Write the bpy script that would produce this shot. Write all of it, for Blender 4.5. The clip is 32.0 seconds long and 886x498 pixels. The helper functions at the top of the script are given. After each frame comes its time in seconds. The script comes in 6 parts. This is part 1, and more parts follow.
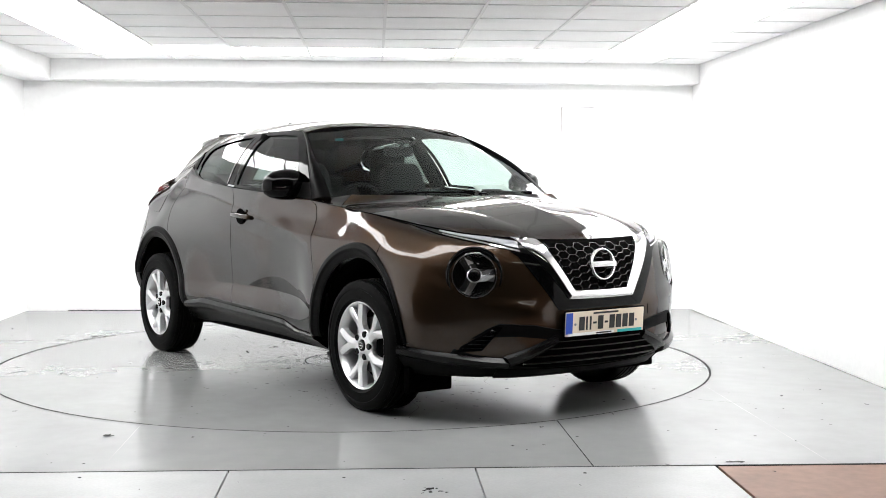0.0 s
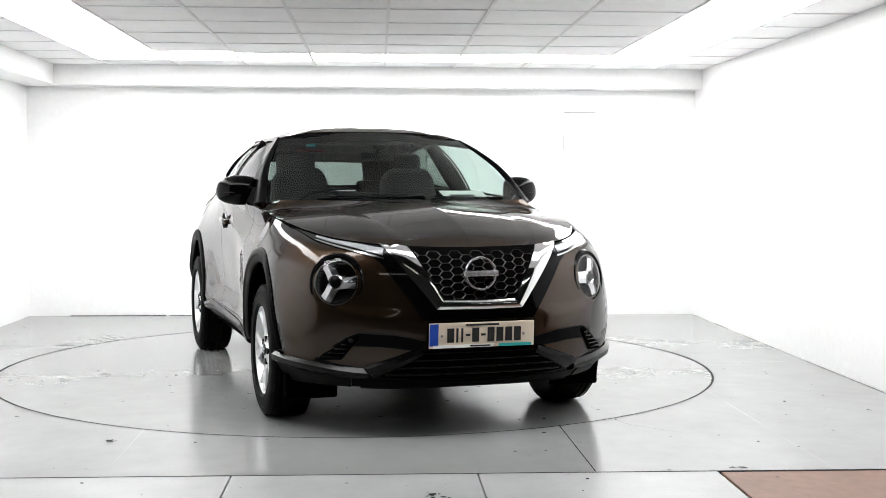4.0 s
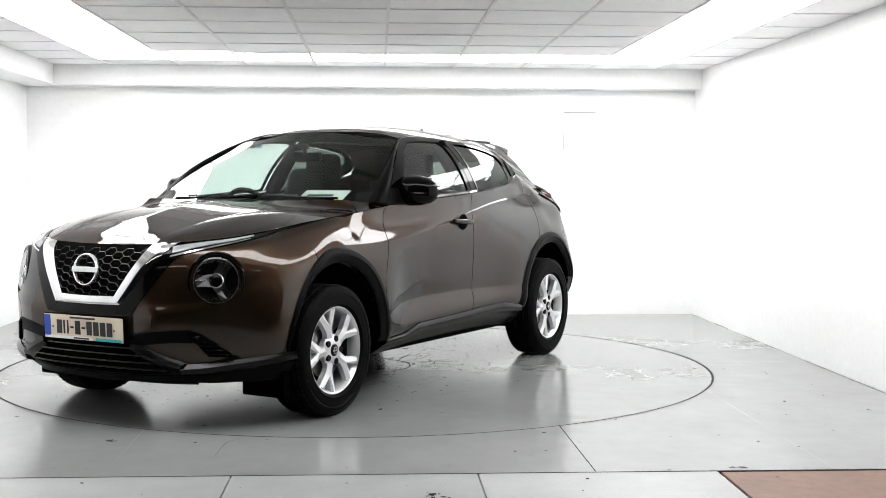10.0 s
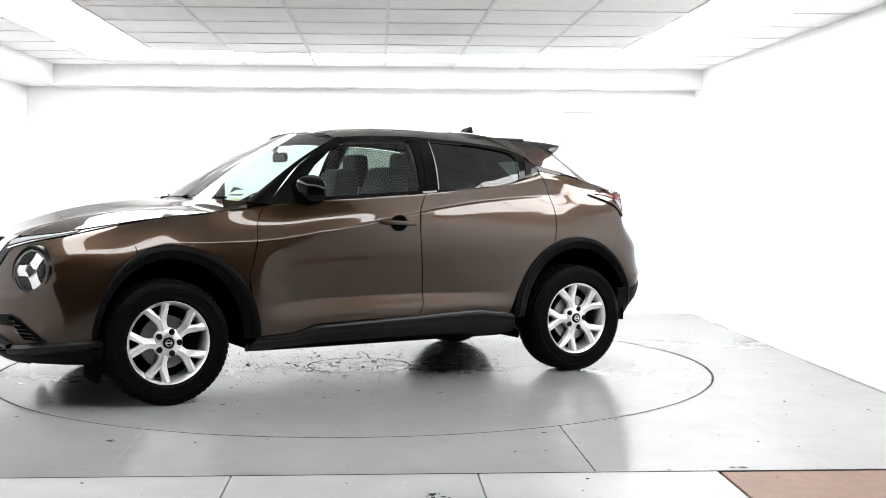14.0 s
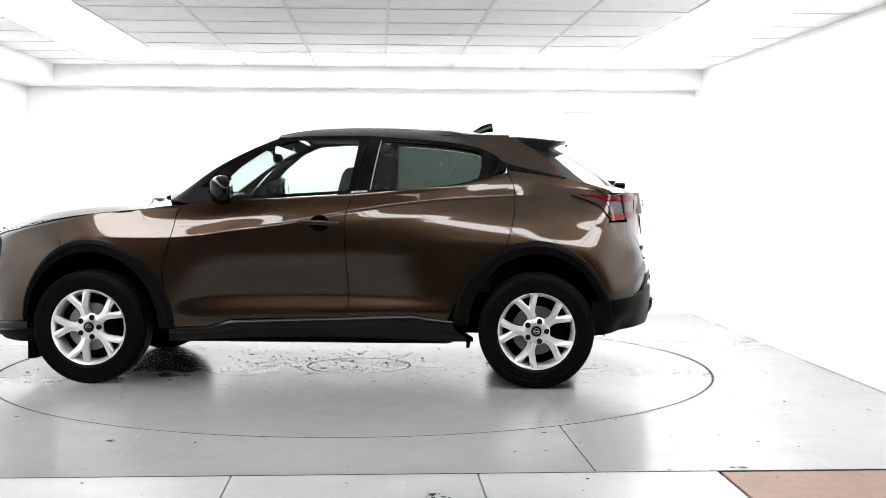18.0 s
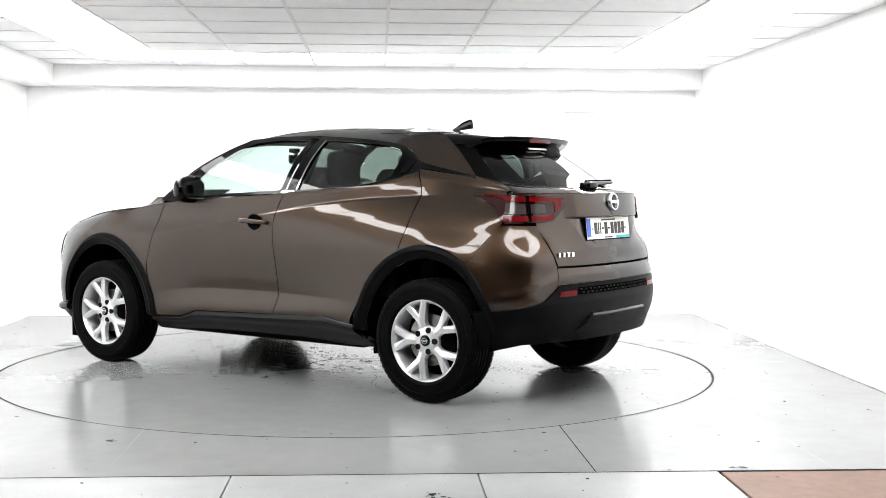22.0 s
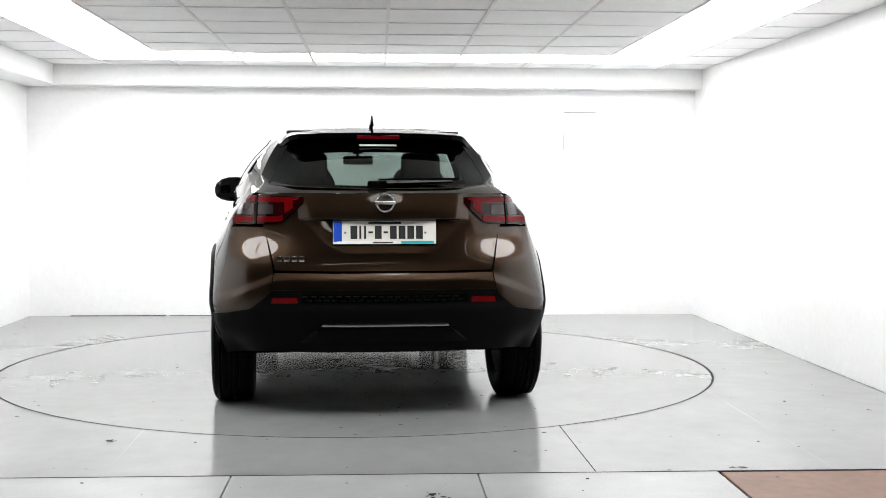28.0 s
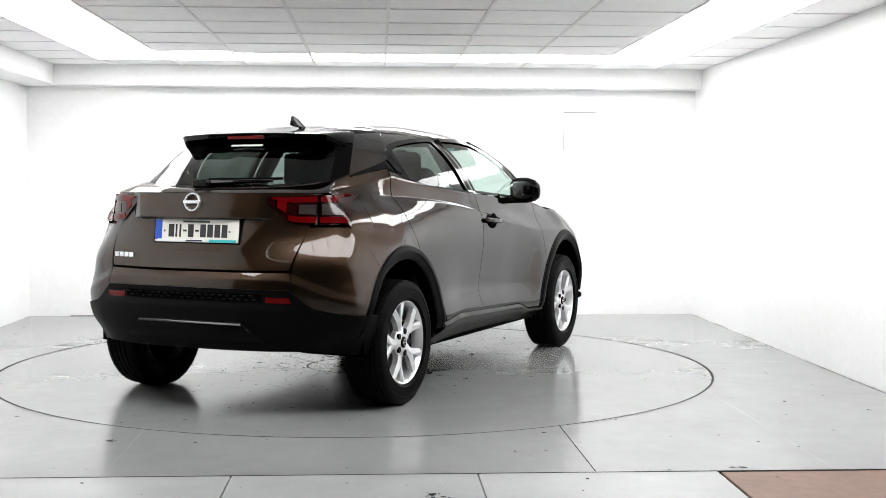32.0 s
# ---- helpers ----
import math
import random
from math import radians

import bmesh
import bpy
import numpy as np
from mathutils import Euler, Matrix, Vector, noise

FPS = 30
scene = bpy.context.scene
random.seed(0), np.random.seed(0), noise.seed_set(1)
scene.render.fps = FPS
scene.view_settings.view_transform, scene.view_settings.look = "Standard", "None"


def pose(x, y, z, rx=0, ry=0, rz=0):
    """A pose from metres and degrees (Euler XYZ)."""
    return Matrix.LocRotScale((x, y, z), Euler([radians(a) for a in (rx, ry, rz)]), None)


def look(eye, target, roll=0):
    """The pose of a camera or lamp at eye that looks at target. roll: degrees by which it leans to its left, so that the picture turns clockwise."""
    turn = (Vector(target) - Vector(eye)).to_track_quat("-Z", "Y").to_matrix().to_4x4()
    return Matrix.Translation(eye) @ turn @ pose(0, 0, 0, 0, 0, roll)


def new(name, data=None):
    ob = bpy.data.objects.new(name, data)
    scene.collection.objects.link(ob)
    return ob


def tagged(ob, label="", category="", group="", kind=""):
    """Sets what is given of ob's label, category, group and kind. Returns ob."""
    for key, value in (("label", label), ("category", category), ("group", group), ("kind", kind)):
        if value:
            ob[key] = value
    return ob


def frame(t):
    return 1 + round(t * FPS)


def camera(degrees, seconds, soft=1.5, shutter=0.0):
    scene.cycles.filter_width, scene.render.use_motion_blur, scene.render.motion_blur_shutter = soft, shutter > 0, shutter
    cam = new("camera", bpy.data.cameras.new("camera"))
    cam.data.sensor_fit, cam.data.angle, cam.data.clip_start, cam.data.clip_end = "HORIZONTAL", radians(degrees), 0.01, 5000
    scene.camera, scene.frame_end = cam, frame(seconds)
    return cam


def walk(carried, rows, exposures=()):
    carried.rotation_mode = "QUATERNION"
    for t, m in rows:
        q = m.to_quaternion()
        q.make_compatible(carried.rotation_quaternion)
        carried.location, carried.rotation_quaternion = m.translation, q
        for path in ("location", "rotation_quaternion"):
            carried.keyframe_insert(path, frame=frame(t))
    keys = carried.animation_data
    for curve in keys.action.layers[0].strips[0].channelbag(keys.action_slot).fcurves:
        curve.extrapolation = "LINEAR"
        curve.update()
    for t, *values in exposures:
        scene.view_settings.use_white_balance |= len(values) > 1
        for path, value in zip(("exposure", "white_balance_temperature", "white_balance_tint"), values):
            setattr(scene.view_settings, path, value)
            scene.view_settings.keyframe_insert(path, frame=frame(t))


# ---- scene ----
# Camera: stands in front of the booth; it settles by a fraction of a degree in the first three seconds.
cam = camera(40.57, 32.0, soft=0.6)
EYE = Vector((0.118, -7.812, 1.174))


def aim(yaw, pitch, roll):
    """A camera pose at EYE: yaw to the right of +y, pitch up, in degrees."""
    a, b = radians(yaw), radians(pitch)
    way = Vector((math.sin(a) * math.cos(b), math.cos(a) * math.cos(b), math.sin(b)))
    return look(EYE, EYE + way, roll)


REST = aim(3.152, -3.010, 0.175)
EXPOSURES = [(0.0, -0.05), (2.5, -0.08), (5.0, -0.28), (9.0, -0.32), (12.5, -0.04), (17.0, 0.15), (22.0, 0.15), (25.0, 0.0), (28.0, -0.30), (32.0, -0.30)]
walk(cam, [(0.0, aim(3.274, -3.267, 0.175)), (0.5, aim(3.23, -3.18, 0.175)), (1.0, aim(3.20, -3.12, 0.175)),
           (1.5, aim(3.165, -3.06, 0.175)), (2.0, aim(3.155, -3.03, 0.175)), (3.0, REST), (32.0, REST)], EXPOSURES)

# World: the hall outside the booth is only dimly lit.
world = bpy.data.worlds.new("world")
scene.world = world
world.use_nodes = True
world.node_tree.nodes["Background"].inputs[0].default_value = (0.9, 0.95, 1.0, 1)
world.node_tree.nodes["Background"].inputs[1].default_value = 0.02
PANEL_GLOW = 11.8


# ---------------------------------------------------------------- materials
def material(name, colour, rough=0.5, metal=0.0, grain=0.0, scale=40.0, bump=0.0, coat=0.0, stain=0.0, stain_scale=3.0, **more):
    m = bpy.data.materials.new(name)
    m.use_nodes = True
    nt = m.node_tree
    b = nt.nodes["Principled BSDF"]
    b.inputs["Base Color"].default_value = (*colour, 1)
    b.inputs["Roughness"].default_value = rough
    b.inputs["Metallic"].default_value = metal
    b.inputs["Coat Weight"].default_value = coat
    b.inputs["Coat Roughness"].default_value = 0.03
    for key, value in more.items():
        b.inputs[key.replace("_", " ").title().replace("Ior", "IOR")].default_value = value
    co = nt.nodes.new("ShaderNodeTexCoord")
    if grain or stain:
        last = None
        for amount, sc, detail in ((grain, scale, 4.0), (stain, stain_scale, 6.0)):
            if not amount:
                continue
            n = nt.nodes.new("ShaderNodeTexNoise")
            n.inputs["Scale"].default_value, n.inputs["Detail"].default_value = sc, detail
            nt.links.new(co.outputs["Object"], n.inputs["Vector"])
            r = nt.nodes.new("ShaderNodeMapRange")
            r.inputs["From Min"].default_value, r.inputs["From Max"].default_value = 0.3, 0.7
            r.inputs["To Min"].default_value, r.inputs["To Max"].default_value = 1 - amount, 1 + amount
            nt.links.new(n.outputs[0], r.inputs["Value"])
            mix = nt.nodes.new("ShaderNodeMix")
            mix.data_type, mix.blend_type = "RGBA", "MULTIPLY"
            mix.inputs["Factor"].default_value = 1.0
            if last:
                nt.links.new(last, mix.inputs["A"])
            else:
                mix.inputs["A"].default_value = (*colour, 1)
            nt.links.new(r.outputs[0], mix.inputs["B"])
            last = mix.outputs["Result"]
        nt.links.new(last, b.inputs["Base Color"])
    if bump:
        n = nt.nodes.new("ShaderNodeTexNoise")
        n.inputs["Scale"].default_value, n.inputs["Detail"].default_value = scale, 5.0
        nt.links.new(co.outputs["Object"], n.inputs["Vector"])
        bp = nt.nodes.new("ShaderNodeBump")
        bp.inputs["Strength"].default_value, bp.inputs["Distance"].default_value = bump, 0.002
        nt.links.new(n.outputs[0], bp.inputs["Height"])
        nt.links.new(bp.outputs[0], b.inputs["Normal"])
    return m


def glow(name, colour, strength):
    m = material(name, (0.8, 0.8, 0.8))
    b = m.node_tree.nodes["Principled BSDF"]
    b.inputs["Emission Color"].default_value = (*colour, 1)
    b.inputs["Emission Strength"].default_value = strength
    return m


def pane_glass(name, colour, rough=0.0, gloss=0.03):
    """Thin tinted glass: mostly clear, with a mirror share that grows at grazing angles."""
    m = bpy.data.materials.new(name)
    m.use_nodes = True
    nt = m.node_tree
    out = nt.nodes["Material Output"]
    nt.nodes.remove(nt.nodes["Principled BSDF"])
    clear = nt.nodes.new("ShaderNodeBsdfTransparent")
    clear.inputs[0].default_value = (*colour, 1)
    mirror = nt.nodes.new("ShaderNodeBsdfGlossy")
    mirror.inputs["Roughness"].default_value = rough
    face = nt.nodes.new("ShaderNodeLayerWeight")
    face.inputs["Blend"].default_value = 0.5
    power = nt.nodes.new("ShaderNodeMath")
    power.operation = "POWER"
    power.inputs[1].default_value = 5.0
    nt.links.new(face.outputs["Facing"], power.inputs[0])
    more = nt.nodes.new("ShaderNodeMath")
    more.operation = "ADD"
    more.use_clamp = True
    more.inputs[1].default_value = gloss
    nt.links.new(power.outputs[0], more.inputs[0])
    mix = nt.nodes.new("ShaderNodeMixShader")
    nt.links.new(more.outputs[0], mix.inputs[0])
    nt.links.new(clear.outputs[0], mix.inputs[1])
    nt.links.new(mirror.outputs[0], mix.inputs[2])
    nt.links.new(mix.outputs[0], out.inputs[0])
    return m


def car_paint(name, colour):
    m = material(name, colour, rough=0.37, metal=1.0, coat=1.0, coat_ior=1.5, specular_tint=(0.22, 0.18, 0.15, 1))
    nt = m.node_tree
    b = nt.nodes["Principled BSDF"]
    co = nt.nodes.new("ShaderNodeTexCoord")
    v = nt.nodes.new("ShaderNodeTexVoronoi")
    v.inputs["Scale"].default_value = 900
    nt.links.new(co.outputs["Object"], v.inputs["Vector"])
    r = nt.nodes.new("ShaderNodeMapRange")
    r.inputs["To Min"].default_value, r.inputs["To Max"].default_value = 0.82, 1.25
    nt.links.new(v.outputs["Color"], r.inputs["Value"])
    mix = nt.nodes.new("ShaderNodeMix")
    mix.data_type, mix.blend_type = "RGBA", "MULTIPLY"
    mix.inputs["Factor"].default_value = 1.0
    mix.inputs["A"].default_value = (*colour, 1)
    nt.links.new(r.outputs[0], mix.inputs["B"])
    nt.links.new(mix.outputs["Result"], b.inputs["Base Color"])
    return m


M_WALL = material("white_wall_paint", (0.91, 0.91, 0.91), 0.7, grain=0.02, scale=25, bump=0.1, stain=0.02, stain_scale=0.8)
M_SOFFIT = material("white_soffit_paint", (0.90, 0.90, 0.90), 0.6, grain=0.02, scale=30, stain=0.03)
M_TILE = material("ceiling_tile_board", (0.95, 0.95, 0.95), 0.85, grain=0.04, scale=160, bump=0.3, stain=0.03)
M_TRACK = material("ceiling_track_metal", (0.80, 0.80, 0.80), 0.5, grain=0.03)
M_DIFF = glow("lit_diffuser_panel", (1.0, 1.0, 1.0), PANEL_GLOW)
M_FLOOR = material("grey_floor_paint", (0.238, 0.242, 0.239), 0.20, grain=0.04, scale=2.2, stain=0.03, stain_scale=9, specular_ior_level=0.5)
M_DISC = material("grey_turntable_paint", (0.228, 0.232, 0.229), 0.16, grain=0.04, scale=2.6, stain=0.03, stain_scale=9, specular_ior_level=0.5)
M_RAMP = material("light_grey_steel_plate", (0.32, 0.325, 0.325), 0.35, grain=0.05, scale=80, stain=0.08, stain_scale=4)
M_BOARD = material("brown_plywood", (0.19, 0.105, 0.07), 0.6, grain=0.12, scale=18, stain=0.1)
M_JOINT = material("dark_floor_joint", (0.02, 0.02, 0.02), 0.8, specular_ior_level=0.05)
M_RING = material("worn_ring_joint", (0.022, 0.022, 0.022), 0.8, stain=0.7, stain_scale=0.7, specular_ior_level=0.04)
M_FAINT = material("faint_filled_joint", (0.12, 0.12, 0.12), 0.6, stain=0.4, stain_scale=2, specular_ior_level=0.3)
M_HALL = material("dim_hall_wall", (0.05, 0.048, 0.046), 0.8, grain=0.08, scale=2)
M_DIRT = material("black_dirt_flake", (0.02, 0.02, 0.02), 0.8, specular_ior_level=0.1)
M_SCUFFDARK = material("dark_crack", (0.04, 0.04, 0.04), 0.8, specular_ior_level=0.1)
M_PALE = material("pale_scuff", (0.27, 0.273, 0.27), 0.2, specular_ior_level=0.45)

M_PAINT = car_paint("bronze_brown_metallic_paint", (0.0330, 0.0200, 0.0122))
M_GLOSS = material("gloss_black_trim", (0.0012, 0.0012, 0.0013), 0.05, specular_ior_level=0.15)
M_CLAD = material("grained_black_plastic", (0.0016, 0.0016, 0.0017), 0.45, specular_ior_level=0.06, grain=0.1, scale=400, bump=0.1)
M_MESH = material("satin_black_grille_plastic", (0.005, 0.005, 0.0053), 0.25, specular_ior_level=0.35)
M_SKID = material("satin_black_skid_plastic", (0.002, 0.002, 0.0021), 0.26, specular_ior_level=0.25)
# near-black for dark parts, and for the shade inside grille and intakes
M_DARK = material("dark_underbody_and_recess_shade", (0.0012, 0.0012, 0.0012), 0.9, specular_ior_level=0.02)
M_TYRE = material("black_tyre_rubber", (0.0016, 0.0016, 0.0016), 0.55, specular_ior_level=0.045, grain=0.15, scale=60, bump=0.08)
M_RIM = material("silver_wheel_paint", (0.72, 0.72, 0.73), 0.30, metal=0.70, grain=0.03, scale=300)
M_STEEL = material("brake_disc_steel", (0.20, 0.195, 0.19), 0.35, metal=1.0, grain=0.1, scale=60)
M_BADGE = material("satin_chrome_badge", (0.70, 0.70, 0.71), 0.22, metal=0.8)
M_CHROME = material("chrome", (0.80, 0.80, 0.81), 0.06, metal=1.0)
M_SILVER = material("silver_reflector", (0.80, 0.80, 0.82), 0.10, metal=1.0)
M_BOLT = material("dark_wheel_nut", (0.004, 0.004, 0.004), 0.5, specular_ior_level=0.1)
M_WINDOW = pane_glass("green_tinted_glass", (0.72, 0.82, 0.78), 0.0, 0.055)
M_SCREEN = pane_glass("windscreen_glass", (0.70, 0.80, 0.76), 0.0, 0.028)
M_PRIVACY = pane_glass("dark_privacy_glass", (0.16, 0.20, 0.18), 0.0, 0.055)
M_REARGLASS = pane_glass("dark_rear_glass", (0.20, 0.235, 0.222))
M_LENS = pane_glass("clear_lamp_lens", (0.90, 0.90, 0.90), 0.0, 0.05)
M_RED = material("red_lamp_lens", (0.085, 0.0015, 0.0025), 0.08, specular_ior_level=0.2, coat=0.08)
M_REDDARK = material("dark_red_lamp_lens", (0.012, 0.0010, 0.0013), 0.05, specular_ior_level=0.4)
M_SMOKE = material("smoked_clear_lamp_lens", (0.036, 0.029, 0.028), 0.10, metal=0.2, coat=0.1)
M_WHITELENS = material("frosted_white_light_guide", (0.24, 0.25, 0.265), 0.2, coat=0.3)
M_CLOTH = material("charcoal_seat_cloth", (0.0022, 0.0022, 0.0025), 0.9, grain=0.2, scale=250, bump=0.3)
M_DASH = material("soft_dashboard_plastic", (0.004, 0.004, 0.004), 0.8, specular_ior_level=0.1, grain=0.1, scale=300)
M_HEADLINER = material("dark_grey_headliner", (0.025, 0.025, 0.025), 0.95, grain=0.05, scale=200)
M_PAPER = material("white_paper", (0.8, 0.82, 0.8), 0.7)
M_PLATE = material("white_number_plate", (0.74, 0.72, 0.66), 0.35)
M_PLATECREAM = material("cream_number_plate", (0.70, 0.60, 0.48), 0.35)
M_BLUE = material("blue_plate_band", (0.01, 0.06, 0.42), 0.35)
M_TEAL = material("teal_strip", (0.02, 0.38, 0.38), 0.35)
M_INK = material("black_plate_ink", (0.012, 0.012, 0.012), 0.5)
M_YELLOW = material("yellow_sticker", (0.6, 0.55, 0.1), 0.6)


# ---------------------------------------------------------------- mesh helpers
def part(name, bm, mat, parent=None, label="", smooth=True, at=None):
    """Link a bmesh as one mesh object, under parent if given."""
    me = bpy.data.meshes.new(name)
    bm.to_mesh(me)
    bm.free()
    me.materials.append(mat)
    me.materials.append(M_DARK)
    if smooth:
        me.shade_smooth()
        me.set_sharp_from_angle(angle=radians(42))
    ob = new(name, me)
    if parent:
        ob.parent = parent
    if at:
        ob.matrix_basis = at
    if label:
        ob["label"] = label
    return ob


def sharp(ob, angle=35):
    ob.data.set_sharp_from_angle(angle=radians(angle))
    return ob


def mesh_of(verts, faces):
    bm = bmesh.new()
    vs = [bm.verts.new(v) for v in verts]
    for f in faces:
        if len(set(f)) > 2:
            try:
                bm.faces.new([vs[i] for i in dict.fromkeys(f)])
            except ValueError:
                pass
    return bm


def box(sx, sy, sz, at=(0, 0, 0), bevel=0.0, segs=2, turn=None):
    bm = bmesh.new()
    bmesh.ops.create_cube(bm, size=1.0)
    bmesh.ops.scale(bm, vec=(sx, sy, sz), verts=bm.verts)
    if bevel:
        bmesh.ops.bevel(bm, geom=bm.edges[:], offset=bevel, segments=segs, affect="EDGES", profile=0.6)
    if turn is not None:
        bmesh.ops.transform(bm, matrix=turn, verts=bm.verts)
    bmesh.ops.translate(bm, vec=at, verts=bm.verts)
    return bm


def join(*bms):
    out = bmesh.new()
    for b in bms:
        me = bpy.data.meshes.new("tmp")
        b.to_mesh(me)
        b.free()
        out.from_mesh(me)
        bpy.data.meshes.remove(me)
    return out


def rod(a, b, r, segs=10, r2=None):
    a, b = Vector(a), Vector(b)
    bm = bmesh.new()
    m = Matrix.Translation((a + b) / 2) @ (b - a).to_track_quat("Z", "Y").to_matrix().to_4x4()
    bmesh.ops.create_cone(bm, cap_ends=True, segments=segs, radius1=r, radius2=r if r2 is None else r2, depth=(b - a).length, matrix=m)
    return bm


def lathe(profile, segs=48, axis="y"):
    """A closed or open profile of (radius, along) turned about the y axis."""
    verts, faces = [], []
    n = len(profile)
    for i in range(segs):
        a = 2 * math.pi * i / segs
        for r, y in profile:
            verts.append((r * math.cos(a), y, r * math.sin(a)))
    for i in range(segs):
        j = (i + 1) % segs
        for k in range(n - 1):
            faces.append((i * n + k, j * n + k, j * n + k + 1, i * n + k + 1))
    bm = mesh_of(verts, faces)
    bmesh.ops.remove_doubles(bm, verts=bm.verts, dist=1e-5)
    bmesh.ops.recalc_face_normals(bm, faces=bm.faces)
    return bm


def prism(outline, depth, at=None, bevel=0.0):
    """A flat outline in (x, z) given thickness along y (front face at y = 0, going to -depth)."""
    n = len(outline)
    verts = [(x, 0, z) for x, z in outline] + [(x, -depth, z) for x, z in outline]
    faces = [tuple(range(n)), tuple(range(2 * n - 1, n - 1, -1))] + [(i, i + n, (i + 1) % n + n, (i + 1) % n) for i in range(n)]
    bm = mesh_of(verts, faces)
    bmesh.ops.recalc_face_normals(bm, faces=bm.faces)
    if bevel:
        bmesh.ops.bevel(bm, geom=bm.edges[:], offset=bevel, segments=2, affect="EDGES", profile=0.6)
    if at is not None:
        bmesh.ops.transform(bm, matrix=at, verts=bm.verts)
    return bm


def curve(points, n, straight=False):
    """n points evenly along a smooth curve (or a polyline) through the given ones."""
    p = np.array(points, float)
    if straight or len(p) == 2:
        dense = p
    else:
        ext = np.vstack([2 * p[0] - p[1], p, 2 * p[-1] - p[-2]])
        t = np.linspace(0, 1, 16, endpoint=False)[:, None]
        rows = []
        for i in range(1, len(ext) - 2):
            a, b, c, d = ext[i - 1], ext[i], ext[i + 1], ext[i + 2]
            rows.append(0.5 * (2 * b + (c - a) * t + (2 * a - 5 * b + 4 * c - d) * t**2 + (3 * b - a - 3 * c + d) * t**3))
        dense = np.vstack(rows + [p[-1:]])
    s = np.concatenate([[0], np.cumsum(np.linalg.norm(np.diff(dense, axis=0), axis=1))])
    q = np.linspace(0, s[-1], n)
    return np.stack([np.interp(q, s, dense[:, k]) for k in range(p.shape[1])], -1)


def coons(bottom, top, left, right):
    """A patch between four curves: bottom and top run the same way, left and right from bottom to top."""
    n, m = len(bottom), len(left)
    u, v = np.linspace(0, 1, n)[None, :, None], np.linspace(0, 1, m)[:, None, None]
    b, t, le, r = bottom[None], top[None], left[:, None], right[:, None]
    flat = (1 - u) * (1 - v) * bottom[0] + u * (1 - v) * bottom[-1] + (1 - u) * v * top[0] + u * v * top[-1]
    return (1 - v) * b + v * t + (1 - u) * le + u * r - flat


def grid_normals(g):
    du, dv = np.gradient(g, axis=1), np.gradient(g, axis=0)
    n = np.cross(du, dv)
    return n / np.maximum(np.linalg.norm(n, axis=-1, keepdims=True), 1e-9)


def panel(g, out, fold=0.014, lift=0.0, mirror=False, seam=False):
    """A sheet from a grid of points, with its rim folded inwards so that it has thickness at the gaps.
    out: a vector that tells the outer side at the middle of the grid."""
    g = np.array(g, float)
    nrm = grid_normals(g)
    mid = nrm[g.shape[0] // 2, g.shape[1] // 2]
    if np.dot(mid, np.array(out, float)) < 0:
        nrm = -nrm
    g = g + nrm * lift
    m, n = g.shape[:2]
    verts = [tuple(p) for p in g.reshape(-1, 3)]
    faces = [(i * n + j, i * n + j + 1, (i + 1) * n + j + 1, (i + 1) * n + j) for i in range(m - 1) for j in range(n - 1)]
    if fold:
        loop = [(0, j) for j in range(n)] + [(i, n - 1) for i in range(1, m)] + [(m - 1, j) for j in range(n - 2, -1, -1)] + [(i, 0) for i in range(m - 2, 0, -1)]
        base = len(verts)
        verts += [tuple(g[i, j] - nrm[i, j] * fold) for i, j in loop]
        k = len(loop)
        for a in range(k):
            b = (a + 1) % k
            faces.append((loop[a][0] * n + loop[a][1], base + a, base + b, loop[b][0] * n + loop[b][1]))
    if mirror:
        verts = [(x, -y, z) for x, y, z in verts]
    bm = mesh_of(verts, faces)
    if seam and fold:
        bm.verts.index_update()
        for f in bm.faces:
            if any(v.index >= base for v in f.verts):
                f.material_index = 1
    bmesh.ops.remove_doubles(bm, verts=bm.verts, dist=1e-5)
    bmesh.ops.recalc_face_normals(bm, faces=bm.faces)
    # make sure that the sheet faces outwards
    bm.faces.ensure_lookup_table()
    o = Vector(out)
    if mirror:
        o.y = -o.y
    want = sum((f.normal.dot(o) * f.calc_area() for f in bm.faces), 0.0)
    if want < 0:
        bmesh.ops.reverse_faces(bm, faces=bm.faces)
    return bm


def whole(g):
    """A half grid whose first column lies on the centre line, with its mirror image."""
    other = g[:, :0:-1].copy()
    other[..., 1] *= -1
    return np.concatenate([other, g], axis=1)


def thing(name, label, category, group="", kind="", at=None):
    e = new(name)
    e.empty_display_size = 0.1
    if at is not None:
        e.matrix_basis = at
    return tagged(e, label, category, group, kind)


# ---------------------------------------------------------------- the booth
XL, XR, YB, YS, ZC, ZS = -2.985, 3.02, 3.056, 2.829, 2.214, 2.045
Y_OPEN = -2.97


def slab(name, x0, x1, y0, y1, z0, z1, mat, kind="structure", label="", bevel=0.0):
    ob = part(name, box(x1 - x0, y1 - y0, z1 - z0, ((x0 + x1) / 2, (y0 + y1) / 2, (z0 + z1) / 2), bevel), mat, smooth=False)
    return tagged(ob, label, kind=kind)


RING = 2.262
def annulus(r0, r1, z, segs=160, thick=0.0):
    verts, faces = [], []
    for i in range(segs):
        a = 2 * math.pi * i / segs
        c, s = math.cos(a), math.sin(a)
        verts += [(r0 * c, r0 * s, z), (r1 * c, r1 * s, z)]
    for i in range(segs):
        j = (i + 1) % segs
        faces.append((2 * i, 2 * i + 1, 2 * j + 1, 2 * j))
    return mesh_of(verts, faces)


